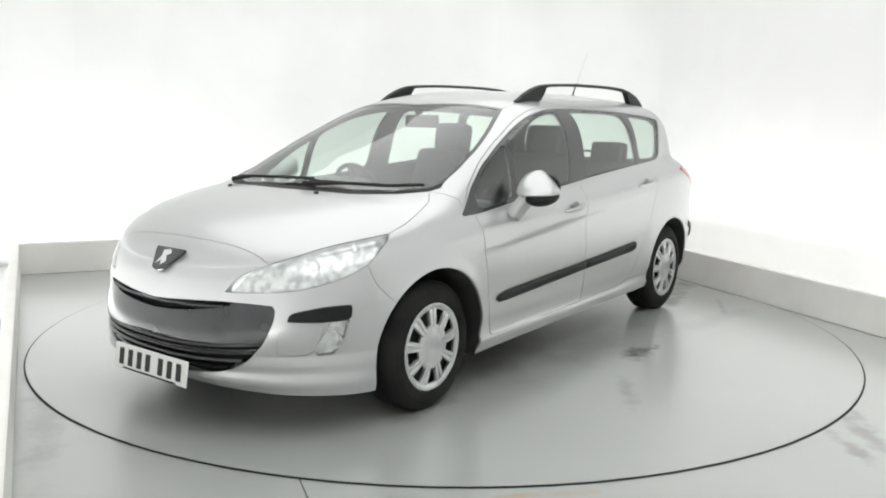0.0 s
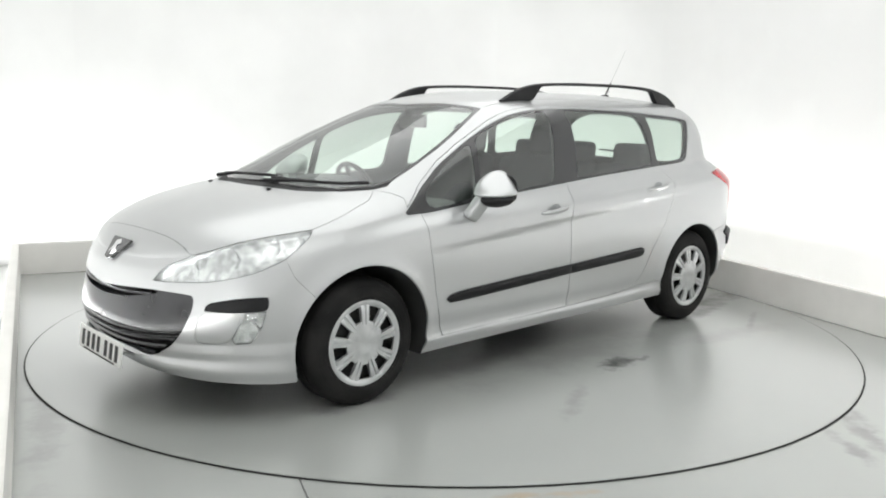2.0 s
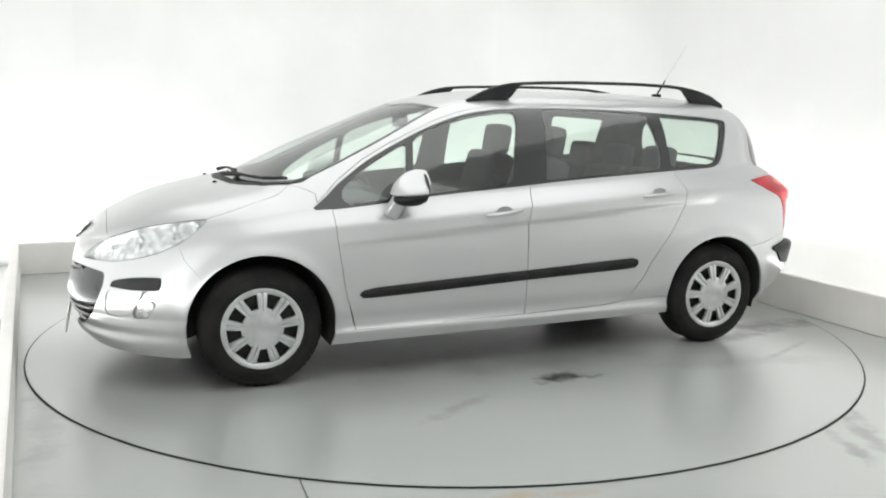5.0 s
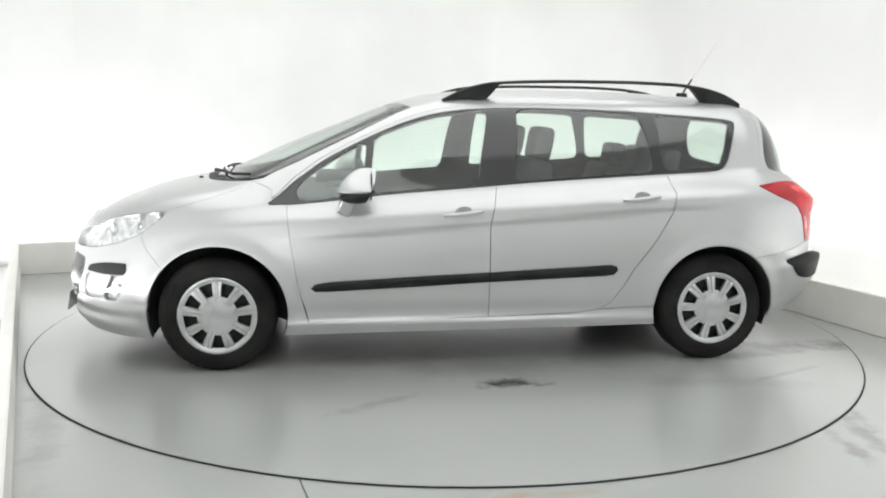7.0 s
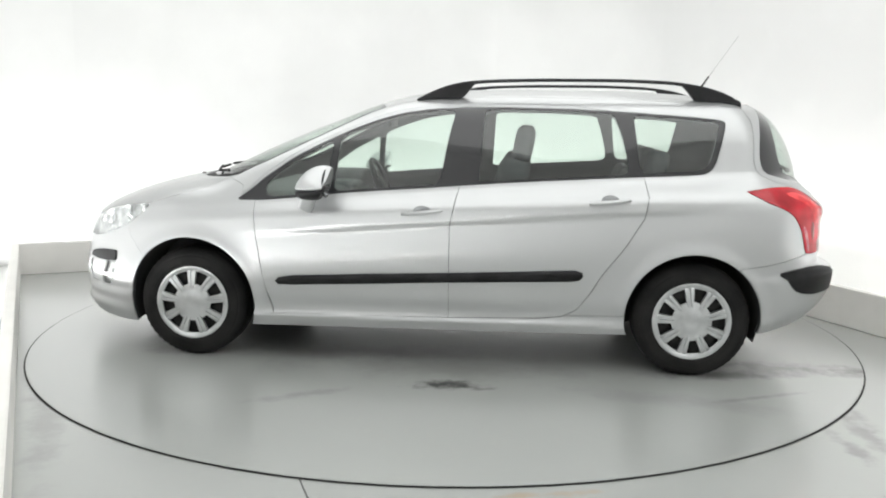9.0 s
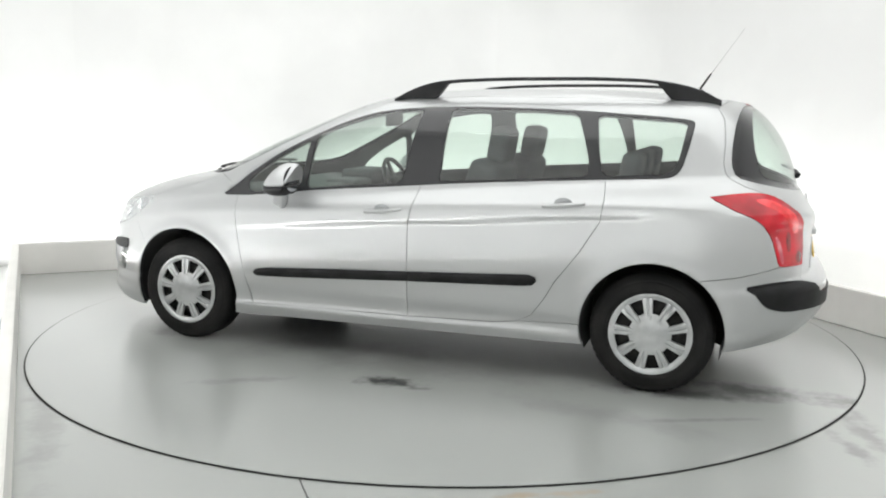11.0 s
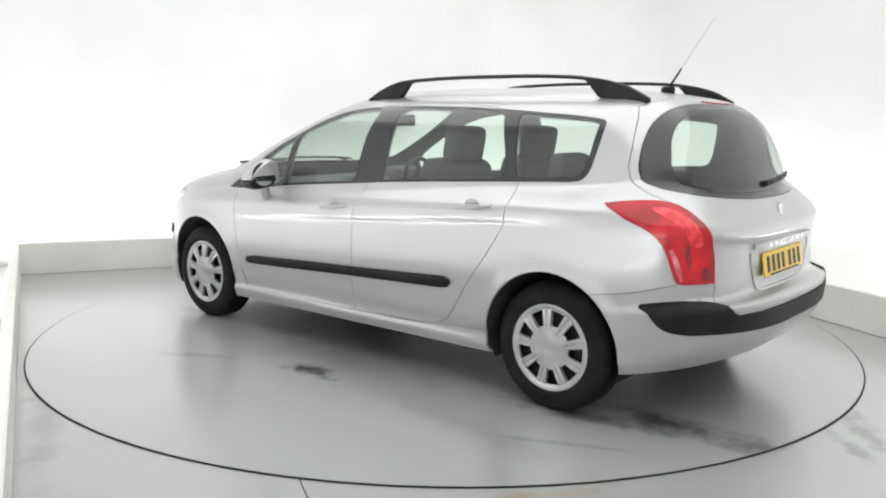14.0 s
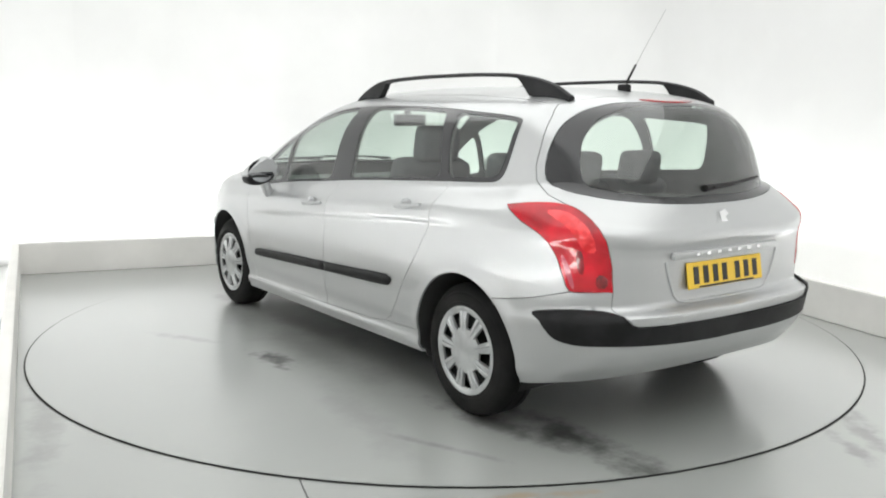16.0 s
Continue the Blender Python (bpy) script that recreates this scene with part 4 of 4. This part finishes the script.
for sx, r in ((1, ARCH_F), (-1, ARCH_R)):
    for side in (1, -1):
        part("wheel_housing", housing_mesh(sx * HUB_X, side, r), UNDERBODY, car, "black wheel arch liner")
        wheel = new("wheel", tyre_me)
        wheel.parent = car
        wheel.matrix_basis = pose(sx * HUB_X, (HUB_Y - 0.004) * side, HUB_Z, 0, 0, 0 if side > 0 else 180)
        tagged(wheel, "black tyre with silver nine-spoke wheel trim")
        for nm, me, lab in (("rim", rim_me, "dark steel rim"), ("wheel_trim", trim_me, "silver plastic wheel trim")):
            o = new(nm, me)
            o.parent = wheel
            tagged(o, lab)
            if nm == "wheel_trim":
                o.matrix_basis = pose(0, 0.004, 0, 0, -30 if sx > 0 else -23.5, 0)

# ---- underbody and cabin ----
bm = bmesh.new()
box(bm, -1.55, 1.90, -0.48, 0.48, 0.20, 0.36)
box(bm, -1.92, -1.55, -0.48, 0.48, 0.31, 0.42)
box(bm, -0.95, 0.95, -0.80, 0.80, 0.20, 0.30)
part("underbody", bm, UNDERBODY, car, "dark underbody")
bm = bmesh.new()
box(bm, 1.12, 1.30, -0.49, 0.49, 0.3, 0.82)
box(bm, 1.12, 1.14, -0.72, 0.72, 0.68, 0.82)
box(bm, -0.98, 0.98, -0.80, 0.80, 0.30, 0.33)
box(bm, -1.9, -1.0, -0.49, 0.49, 0.40, 0.62)
part("cabin_floor", bm, TRIM_GREY, car, "dark grey carpeted cabin floor")


def rounded(bm, x0, x1, y0, y1, z0, z1, r=0.04, seg=3, m=None):
    tmp = bmesh.new()
    box(tmp, x0, x1, y0, y1, z0, z1)
    bmesh.ops.bevel(tmp, geom=list(tmp.edges), offset=r, segments=seg, profile=0.6, affect="EDGES")
    if m:
        tmp.transform(m)
    me = bpy.data.meshes.new("tmp")
    tmp.to_mesh(me)
    tmp.free()
    bm.from_mesh(me)
    bpy.data.meshes.remove(me)


# dashboard with hood over the dials, wheel on the right-hand seat's side
bm = bmesh.new()
rounded(bm, 0.62, 1.22, -0.72, 0.72, 0.66, 0.90, 0.07, 4)
rounded(bm, 0.60, 0.86, -0.56, -0.20, 0.86, 0.965, 0.045, 3)
rounded(bm, 0.58, 0.80, -0.14, 0.14, 0.50, 0.92, 0.04, 3)
part("dashboard", bm, TRIM_GREY, car, "dark grey plastic dashboard")
bm = bmesh.new()
ring = 36
maj, mnr = 0.185, 0.015
rr = [[bm.verts.new(((maj + mnr * math.cos(b)) * math.cos(a), (maj + mnr * math.cos(b)) * math.sin(a), mnr * math.sin(b))) for b in [2 * math.pi * j / 8 for j in range(8)]] for a in [2 * math.pi * i / ring for i in range(ring)]]
for i in range(ring):
    for j in range(8):
        bm.faces.new((rr[i][j], rr[(i + 1) % ring][j], rr[(i + 1) % ring][(j + 1) % 8], rr[i][(j + 1) % 8]))
rounded(bm, -0.06, 0.06, -0.06, 0.06, -0.03, 0.01, 0.02)
box(bm, -0.18, 0.18, -0.018, 0.018, -0.02, -0.005)
box(bm, -0.018, 0.018, -0.18, 0.0, -0.02, -0.005)
bm.transform(pose(0.50, -0.38, 0.86, 0, -66, 0))
part("steering_wheel", bm, BLACK_PLASTIC, car, "black steering wheel")


def seat_mesh(w):
    bm = bmesh.new()
    rounded(bm, -0.28, 0.26, -w, w, 0.30, 0.50, 0.06, 4)
    rounded(bm, -0.09, 0.09, -w, w, 0.0, 0.66, 0.07, 4, pose(-0.27, 0, 0.44, 0, -16, 0))
    rounded(bm, -0.10, 0.02, -w - 0.012, -w + 0.06, 0.06, 0.5, 0.03, 3, pose(-0.22, 0, 0.46, 0, -16, 0))
    rounded(bm, -0.10, 0.02, w - 0.06, w + 0.012, 0.06, 0.5, 0.03, 3, pose(-0.22, 0, 0.46, 0, -16, 0))
    return bm


def headrest_mesh():
    bm = bmesh.new()
    rounded(bm, -0.055, 0.055, -0.135, 0.135, 0.0, 0.20, 0.05, 4)
    for y in (-0.07, 0.07):
        bmesh.ops.create_cone(bm, cap_ends=True, segments=8, radius1=0.007, radius2=0.007, depth=0.16, matrix=Matrix.Translation((0, y, -0.04)))
    return bm


front_seat, headrest = mesh_of("front_seat", seat_mesh(0.235), SEAT_CLOTH), mesh_of("headrest", headrest_mesh(), SEAT_CLOTH)
for x, ys in ((0.035, (-0.37, 0.37)), (-0.72, (-0.46, 0.0, 0.46))):
    for y in ys:
        seat = new("front_seat" if x > 0 else "rear_seat", front_seat)
        seat.parent = car
        seat.matrix_basis = pose(x, y, 0.02)
        if x < 0:
            seat.scale = (0.95, 0.97, 0.93)
        tagged(seat, "dark grey cloth car seat")
        h = new("headrest", headrest)
        h.parent = seat
        h.matrix_basis = pose(-0.468, 0, 1.06, 0, -10, 0) if x > 0 else pose(-0.475, 0, 1.03, 0, -8, 0)
bm = bmesh.new()
rounded(bm, -1.72, -1.18, -0.62, 0.62, 0.90, 0.93, 0.012, 2)
part("load_cover", bm, TRIM_GREY, car, "dark grey roller load cover")
bm = bmesh.new()
rounded(bm, 0.36, 0.385, -0.12, 0.12, 1.26, 1.335, 0.01, 2)
box(bm, 0.385, 0.42, -0.012, 0.012, 1.32, 1.37)
part("rear_view_mirror", bm, BLACK_PLASTIC, car, "black rear-view mirror")

MIRROR_GLASS = material("mirror_glass", (0.32, 0.33, 0.34), 0.04, 1.0)

# ---- door mirrors ----
def mirror_shell(side, top):
    """The door mirror's housing: a rounded wedge with a flat glass side; top: the silver cap, else the black underside."""
    bm = bmesh.new()
    bmesh.ops.create_uvsphere(bm, u_segments=32, v_segments=22, radius=1.0)
    for v in bm.verts:
        x, y, z = v.co
        lean = -0.03 * z
        if top:
            h = 0.112 * (1 - 0.42 * max(0.0, y)) if z > 0 else 0.024
            v.co = Vector((max(x, -0.42) * 0.115 + lean, y * 0.110 - 0.014 * max(0.0, z), z * h))
        else:
            h = 0.024 if z > 0 else 0.048
            v.co = Vector((max(x, -0.42) * 0.106 + lean, 0.024 + y * 0.080, z * h - 0.020))
    bm.transform(Matrix.Translation((0.615, 0.952, 0.955)))
    if side < 0:
        bm.transform(Matrix.Diagonal((1, -1, 1, 1)))
    bmesh.ops.recalc_face_normals(bm, faces=bm.faces)
    return bm


for side in (1, -1):
    mirror = part("door_mirror", mirror_shell(side, True), SILVER, car, "silver door mirror with black lower half")
    part("mirror_base", mirror_shell(side, False), BLACK_PLASTIC, mirror, "black lower half")
    bm = bmesh.new()
    rounded(bm, -0.040, 0.040, -0.030, 0.030, -0.075, 0.075, 0.022, 3, pose(0.68, 0.888 * side, 0.885, -28 * side, -24, 0))
    part("mirror_arm", bm, SILVER, mirror)
    for name, x, ry, rz, mat, label in (("mirror_surround", 0.5668, 0.088, 0.074, BLACK_PLASTIC, "black mirror surround"), ("mirror_glass", 0.5640, 0.076, 0.062, MIRROR_GLASS, "mirror glass")):
        bm = bmesh.new()
        ring = bmesh.ops.create_cone(bm, cap_ends=True, segments=36, radius1=1.0, radius2=0.97, depth=1.0)["verts"]
        for v in ring:
            v.co = Vector((x + 0.004 * v.co.z, (0.962 + v.co.y * ry) * side, 0.985 + v.co.x * rz - 0.01))
        bmesh.ops.recalc_face_normals(bm, faces=bm.faces)
        part(name, bm, mat, mirror, label)

# ---- handles ----
def handle_meshes(s0, s1, v0, side):
    """The grab bar and the bowl behind it."""
    n = 14
    bar, bowl = bmesh.new(), bmesh.new()
    rows = []
    for k in range(n + 1):
        t = k / n
        p = body_point(s0 + (s1 - s0) * t, v0)
        out = 0.004 + 0.030 * math.sin(math.pi * t) ** 0.5
        h = 0.014 * (0.55 + 0.45 * math.sin(math.pi * t))
        rows.append([bar.verts.new((p.x, (p.y + o) * side, p.z + z + 0.010 * t)) for o, z in ((out, h * 0.7), (out + 0.004, 0), (out, -h), (out - 0.016, -h), (out - 0.016, h * 0.7))])
    for a, b in zip(rows, rows[1:]):
        for i in range(5):
            bar.faces.new((a[i], b[i], b[(i + 1) % 5], a[(i + 1) % 5]))
    for r in (rows[0], rows[-1]):
        bar.faces.new(r)
    bmesh.ops.recalc_face_normals(bar, faces=bar.faces)
    c = body_point((s0 + s1) / 2, v0)
    m = 24
    rings = []
    for f, d in ((1.0, 0.0006), (0.86, -0.001), (0.6, -0.0035), (0.0, -0.004)):
        rings.append([bowl.verts.new((c.x + 0.046 * f * math.cos(a), (c.y + 0.004 + d) * side, c.z + 0.012 + 0.028 * f * math.sin(a))) for a in [2 * math.pi * k / m for k in range(m)]])
    for a, b in zip(rings, rings[1:]):
        for k in range(m):
            bowl.faces.new((a[k], a[(k + 1) % m], b[(k + 1) % m], b[k]))
    bmesh.ops.remove_doubles(bowl, verts=bowl.verts, dist=1e-6)
    bmesh.ops.recalc_face_normals(bowl, faces=bowl.faces)
    return bar, bowl


# Duller than the body silver: the hollow's shade is put into this colour.
SHADED_SILVER = mottle(material("handle_bowl", (0.45, 0.46, 0.47), 0.45, 0.4), (0.40, 0.41, 0.42), (0.47, 0.48, 0.49), 20)
for side in (1, -1):
    for s0, s1, v0, owner in ((0.491, 0.532, 0.845, "front_door"), (0.675, 0.715, 0.868, "rear_door")):
        bar, bowl = handle_meshes(s0, s1, v0, side)
        h = part("door_handle", bar, SILVER, body[owner, side], "silver door handle")
        part("handle_bowl", bowl, SHADED_SILVER, body[owner, side], "bowl behind the handle, its shade painted darker")

# ---- roof rails ----
UPPER = PTS[PTS[:, 2] > 1.2]


def roof_height(x, y):
    d = (UPPER[:, 0] - x) ** 2 + (UPPER[:, 1] - abs(y)) ** 2
    k = np.argsort(d)[:4]
    w = 1 / (d[k] + 1e-6)
    return float((UPPER[k, 2] * w).sum() / w.sum())


def rail_mesh(side):
    bm = bmesh.new()
    rows = []
    line = ((0.15, 1.425), (0.05, 1.474), (-0.04, 1.505), (-0.14, 1.524), (-0.3, 1.535), (-0.6, 1.543), (-0.9, 1.544), (-1.2, 1.536), (-1.36, 1.518), (-1.5, 1.484), (-1.61, 1.43))
    for k in range(73):
        x = 0.15 - 1.76 * k / 72
        y = 0.515 - 0.008 * ((x + 0.7) / 0.8) ** 2 - 0.04 * max(0.0, -x - 1.2)
        roof = roof_height(x, y)
        z = max(curve_at(line, x), roof + 0.004)
        foot = min(1.0, max(0.0, (x + 0.17) / 0.07, (-1.30 - x) / 0.07))
        low = (z - 0.018) * (1 - foot) + (roof - 0.003) * foot
        low = min(low, z - 0.006)
        w = 0.016
        rows.append([bm.verts.new((x, (y + o) * side, h)) for o, h in ((-w, z - 0.006), (-w * 0.5, z), (w * 0.5, z), (w, z - 0.006), (w * 1.15, low), (-w * 1.15, low))])
    for a, b in zip(rows, rows[1:]):
        for i in range(6):
            bm.faces.new((a[i], b[i], b[(i + 1) % 6], a[(i + 1) % 6]))
    bm.faces.new(rows[0])
    bm.faces.new(rows[-1])
    bmesh.ops.recalc_face_normals(bm, faces=bm.faces)
    return bm


for side in (1, -1):
    part("roof_rail", rail_mesh(side), BLACK_PLASTIC, car, "black raised roof rail")


def rod(bm, a, b, r0, r1, seg=8):
    a, b = Vector(a), Vector(b)
    m = Matrix.Translation((a + b) / 2) @ (b - a).to_track_quat("Z", "Y").to_matrix().to_4x4()
    bmesh.ops.create_cone(bm, cap_ends=True, segments=seg, radius1=r0, radius2=r1, depth=(b - a).length, matrix=m)


bm = bmesh.new()
rod(bm, (-1.475, 0, 1.50), (-1.53, 0, 1.585), 0.0065, 0.005)
rounded(bm, -1.50, -1.43, -0.016, 0.016, 1.45, 1.497, 0.014, 3)
aerial = part("aerial", bm, BLACK_PLASTIC, car, "roof aerial leaning backwards")
bm = bmesh.new()
rod(bm, (-1.53, 0, 1.585), (-1.69, 0, 1.825), 0.0018, 0.0012)
part("mast", bm, MAST_GREY, aerial, "thin grey aerial mast")

# ---- wipers and washer jets ----
def on_body(s, v, side, lift):
    p = body_point(s, v)
    n1 = (body_point(s + 0.003, v) - body_point(s - 0.003, v)).cross(body_point(s, min(2.0, v + 0.01)) - body_point(s, v - 0.01)).normalized()
    if n1.z < 0 and p.z > 0.9:
        n1.negate()
    q = p + n1 * lift
    return Vector((q.x, q.y * side, q.z))


for path in (((0.301, 1.95, 1), (0.303, 1.80, 1), (0.309, 1.64, 1), (0.322, 1.50, 1)), ((0.301, 1.70, -1), (0.302, 1.80, -1), (0.304, 1.92, -1), (0.306, 1.95, 1))):
    bm = bmesh.new()
    ps = [on_body(s, v, sd, 0.018) for s, v, sd in path]
    for a, b in zip(ps, ps[1:]):
        rod(bm, a, b, 0.008, 0.008, 6)
    rod(bm, on_body(path[0][0] - 0.006, path[0][1], path[0][2], 0.02), ps[1], 0.012, 0.007, 6)
    part("wiper", bm, BLACK_PLASTIC, car, "black windscreen wiper")
for v, sd in ((1.77, -1), (1.86, 1)):
    bm = bmesh.new()
    bmesh.ops.create_uvsphere(bm, u_segments=10, v_segments=6, radius=0.011, matrix=Matrix.Translation(on_body(0.2825, v, sd, 0.003)) @ Matrix.Diagonal((1.2, 1.2, 0.6, 1)))
    part("washer_jet", bm, BLACK_PLASTIC, body["bonnet"], "small black washer jet")
bm = bmesh.new()
REAR = PTS[(PTS[:, 0] < -1.3) & (PTS[:, 2] > 0.85)]


def tail_at(y, z, lift):
    d = (REAR[:, 1] - abs(y)) ** 2 + (REAR[:, 2] - z) ** 2
    k = np.argsort(d)[:4]
    w = 1 / (d[k] + 1e-6)
    return Vector((float((REAR[k, 0] * w).sum() / w.sum()) - lift, y, z))


ps = [tail_at(y, z, lift) for y, z, lift in ((0.02, 1.047, 0.02), (-0.12, 1.056, 0.016), (-0.26, 1.066, 0.012), (-0.40, 1.074, 0.010))]
for a, b in zip(ps, ps[1:]):
    rod(bm, a, b, 0.009, 0.007, 8)
rod(bm, tail_at(0.06, 1.043, 0.006), ps[1], 0.016, 0.010, 10)
part("rear_wiper", bm, BLACK_PLASTIC, body["tailgate"], "black rear wiper")

# ---- plates and emblems ----
def number_plate(m, face, label, owner):
    """A blank-lettered plate: seven dark bars stand for the characters."""
    bm = bmesh.new()
    rounded(bm, -0.26, 0.26, -0.056, 0.056, -0.004, 0.004, 0.003, 1)
    bm.transform(m)
    plate = part("number_plate", bm, face, owner, label)
    for k, x in enumerate((-0.205, -0.140, -0.075, -0.012, 0.078, 0.142, 0.205)):
        bm = bmesh.new()
        box(bm, x - 0.017, x + 0.017, -0.037, 0.037, 0.0042, 0.0056)
        bm.transform(m)
        part("character_bar", bm, PLATE_BLACK, plate, smooth=False)
    bm = bmesh.new()
    box(bm, -0.19, 0.19, -0.0535, -0.0455, 0.0042, 0.0056)
    bm.transform(m)
    part("maker_bar", bm, PLATE_BLACK, plate, smooth=False)


number_plate(Matrix.Translation((2.262, 0.0, 0.252)) @ pose(0, 0, 0, 82, 0, 90), PLATE_WHITE, "white front number plate with dark bars", body["front_bumper"])
number_plate(Matrix.Translation((-2.099, 0.006, 0.690)) @ pose(0, 0, 0, 80, 0, -90), PLATE_YELLOW, "yellow rear number plate with dark bars", body["tailgate"])


def emblem(outline, m, depth, bevel=0.002):
    bm = bmesh.new()
    vs = [bm.verts.new((x, y, 0)) for x, y in outline]
    f = bm.faces.new(vs)
    up = [v for v in bmesh.ops.extrude_face_region(bm, geom=[f])["geom"] if isinstance(v, bmesh.types.BMVert)]
    for v in up:
        v.co.z += depth
    bmesh.ops.recalc_face_normals(bm, faces=bm.faces)
    bm.transform(m)
    return bm


BADGE_POSE = Matrix.Translation((2.158, 0.0, 0.704)) @ pose(0, 0, 0, 46, 0, 90)
badge = part("emblem", emblem(((-0.098, 0.05), (0.098, 0.05), (0.090, 0.026), (0.038, -0.06), (0.0, -0.07), (-0.038, -0.06), (-0.090, 0.026)), BADGE_POSE, 0.012), GLOSS_BLACK, body["front_bumper"], "black shield emblem with a plain silver figure")
part("emblem_figure", emblem(((-0.03, 0.03), (0.012, 0.04), (0.035, 0.02), (0.01, 0.005), (0.03, -0.02), (0.008, -0.045), (-0.005, -0.02), (-0.03, -0.04), (-0.02, 0.0)), BADGE_POSE @ Matrix.Translation((0, 0, 0.0125)), 0.004), CHROME, badge, "plain silver figure")
part("emblem_figure", emblem(((-0.028, 0.03), (0.012, 0.04), (0.033, 0.02), (0.01, 0.005), (0.028, -0.02), (0.008, -0.045), (-0.005, -0.02), (-0.028, -0.04), (-0.02, 0.0)), Matrix.Translation((-2.064, -0.0, 0.915)) @ pose(0, 0, 0, 76, 0, -90), 0.008), CHROME, body["tailgate"], "plain silver rear emblem")
bm = bmesh.new()
rounded(bm, -0.012, 0.012, -0.36, 0.36, -0.016, 0.016, 0.008, 2, pose(-2.094, 0, 0.782, 0, -6, 0))
strip = part("plate_light_strip", bm, SILVER, body["tailgate"], "silver strip above the plate")
for k in range(7):
    bm = bmesh.new()
    y = 0.21 - 0.07 * k
    box(bm, -2.1095, -2.1055, y - 0.013, y + 0.013, 0.776, 0.789)
    part("letter_bar", bm, CHROME, strip, smooth=False)


def tail_x(y, z):
    w = (z - 0.325) / (0.985 - 0.325)
    lo, hi = 0.8, 1.0
    for _ in range(30):
        m = (lo + hi) / 2
        if wall_point(m, w)[1] > abs(y):
            lo = m
        else:
            hi = m
    return wall_point(lo, w)[0]


# raised lip added round the plate's panel for the light line of its recess
lip = []
for y, z in ((0.385, 0.755), (0.375, 0.72), (0.335, 0.62), (0.305, 0.592), (0.26, 0.583), (0.0, 0.580), (-0.26, 0.583), (-0.305, 0.592), (-0.335, 0.62), (-0.375, 0.72), (-0.385, 0.755)):
    lip.append((tail_x(y, z) - 0.001, y, z))
bm = bmesh.new()
for a, b in zip(lip, lip[1:]):
    rod(bm, a, b, 0.006, 0.006, 10)
for a in lip:
    bmesh.ops.create_uvsphere(bm, u_segments=10, v_segments=6, radius=0.006, matrix=Matrix.Translation(a))
part("plate_panel_lip", bm, SILVER, body["tailgate"])


# ---- what moves ----
def table_angle(t):
    """The turntable starts gently and then turns at an even rate."""
    slow = curve_at(((0.0, -2.37), (0.5, -0.6), (1.0, 0.0), (1.5, 0.0)), t)
    return 181.143 - 6.8394 * (t - 8) + slow


def motions():
    times = [k * 0.25 for k in range(65)]
    walk(car, [(t, pose(0, 0, 0, 0, 0, table_angle(t)) @ pose(-0.0346, 0.0598, 0)) for t in times])
    walk(turntable, [(t, pose(0, TABLE_Y, GROUND, 0, 0, table_angle(t))) for t in times])


motions()
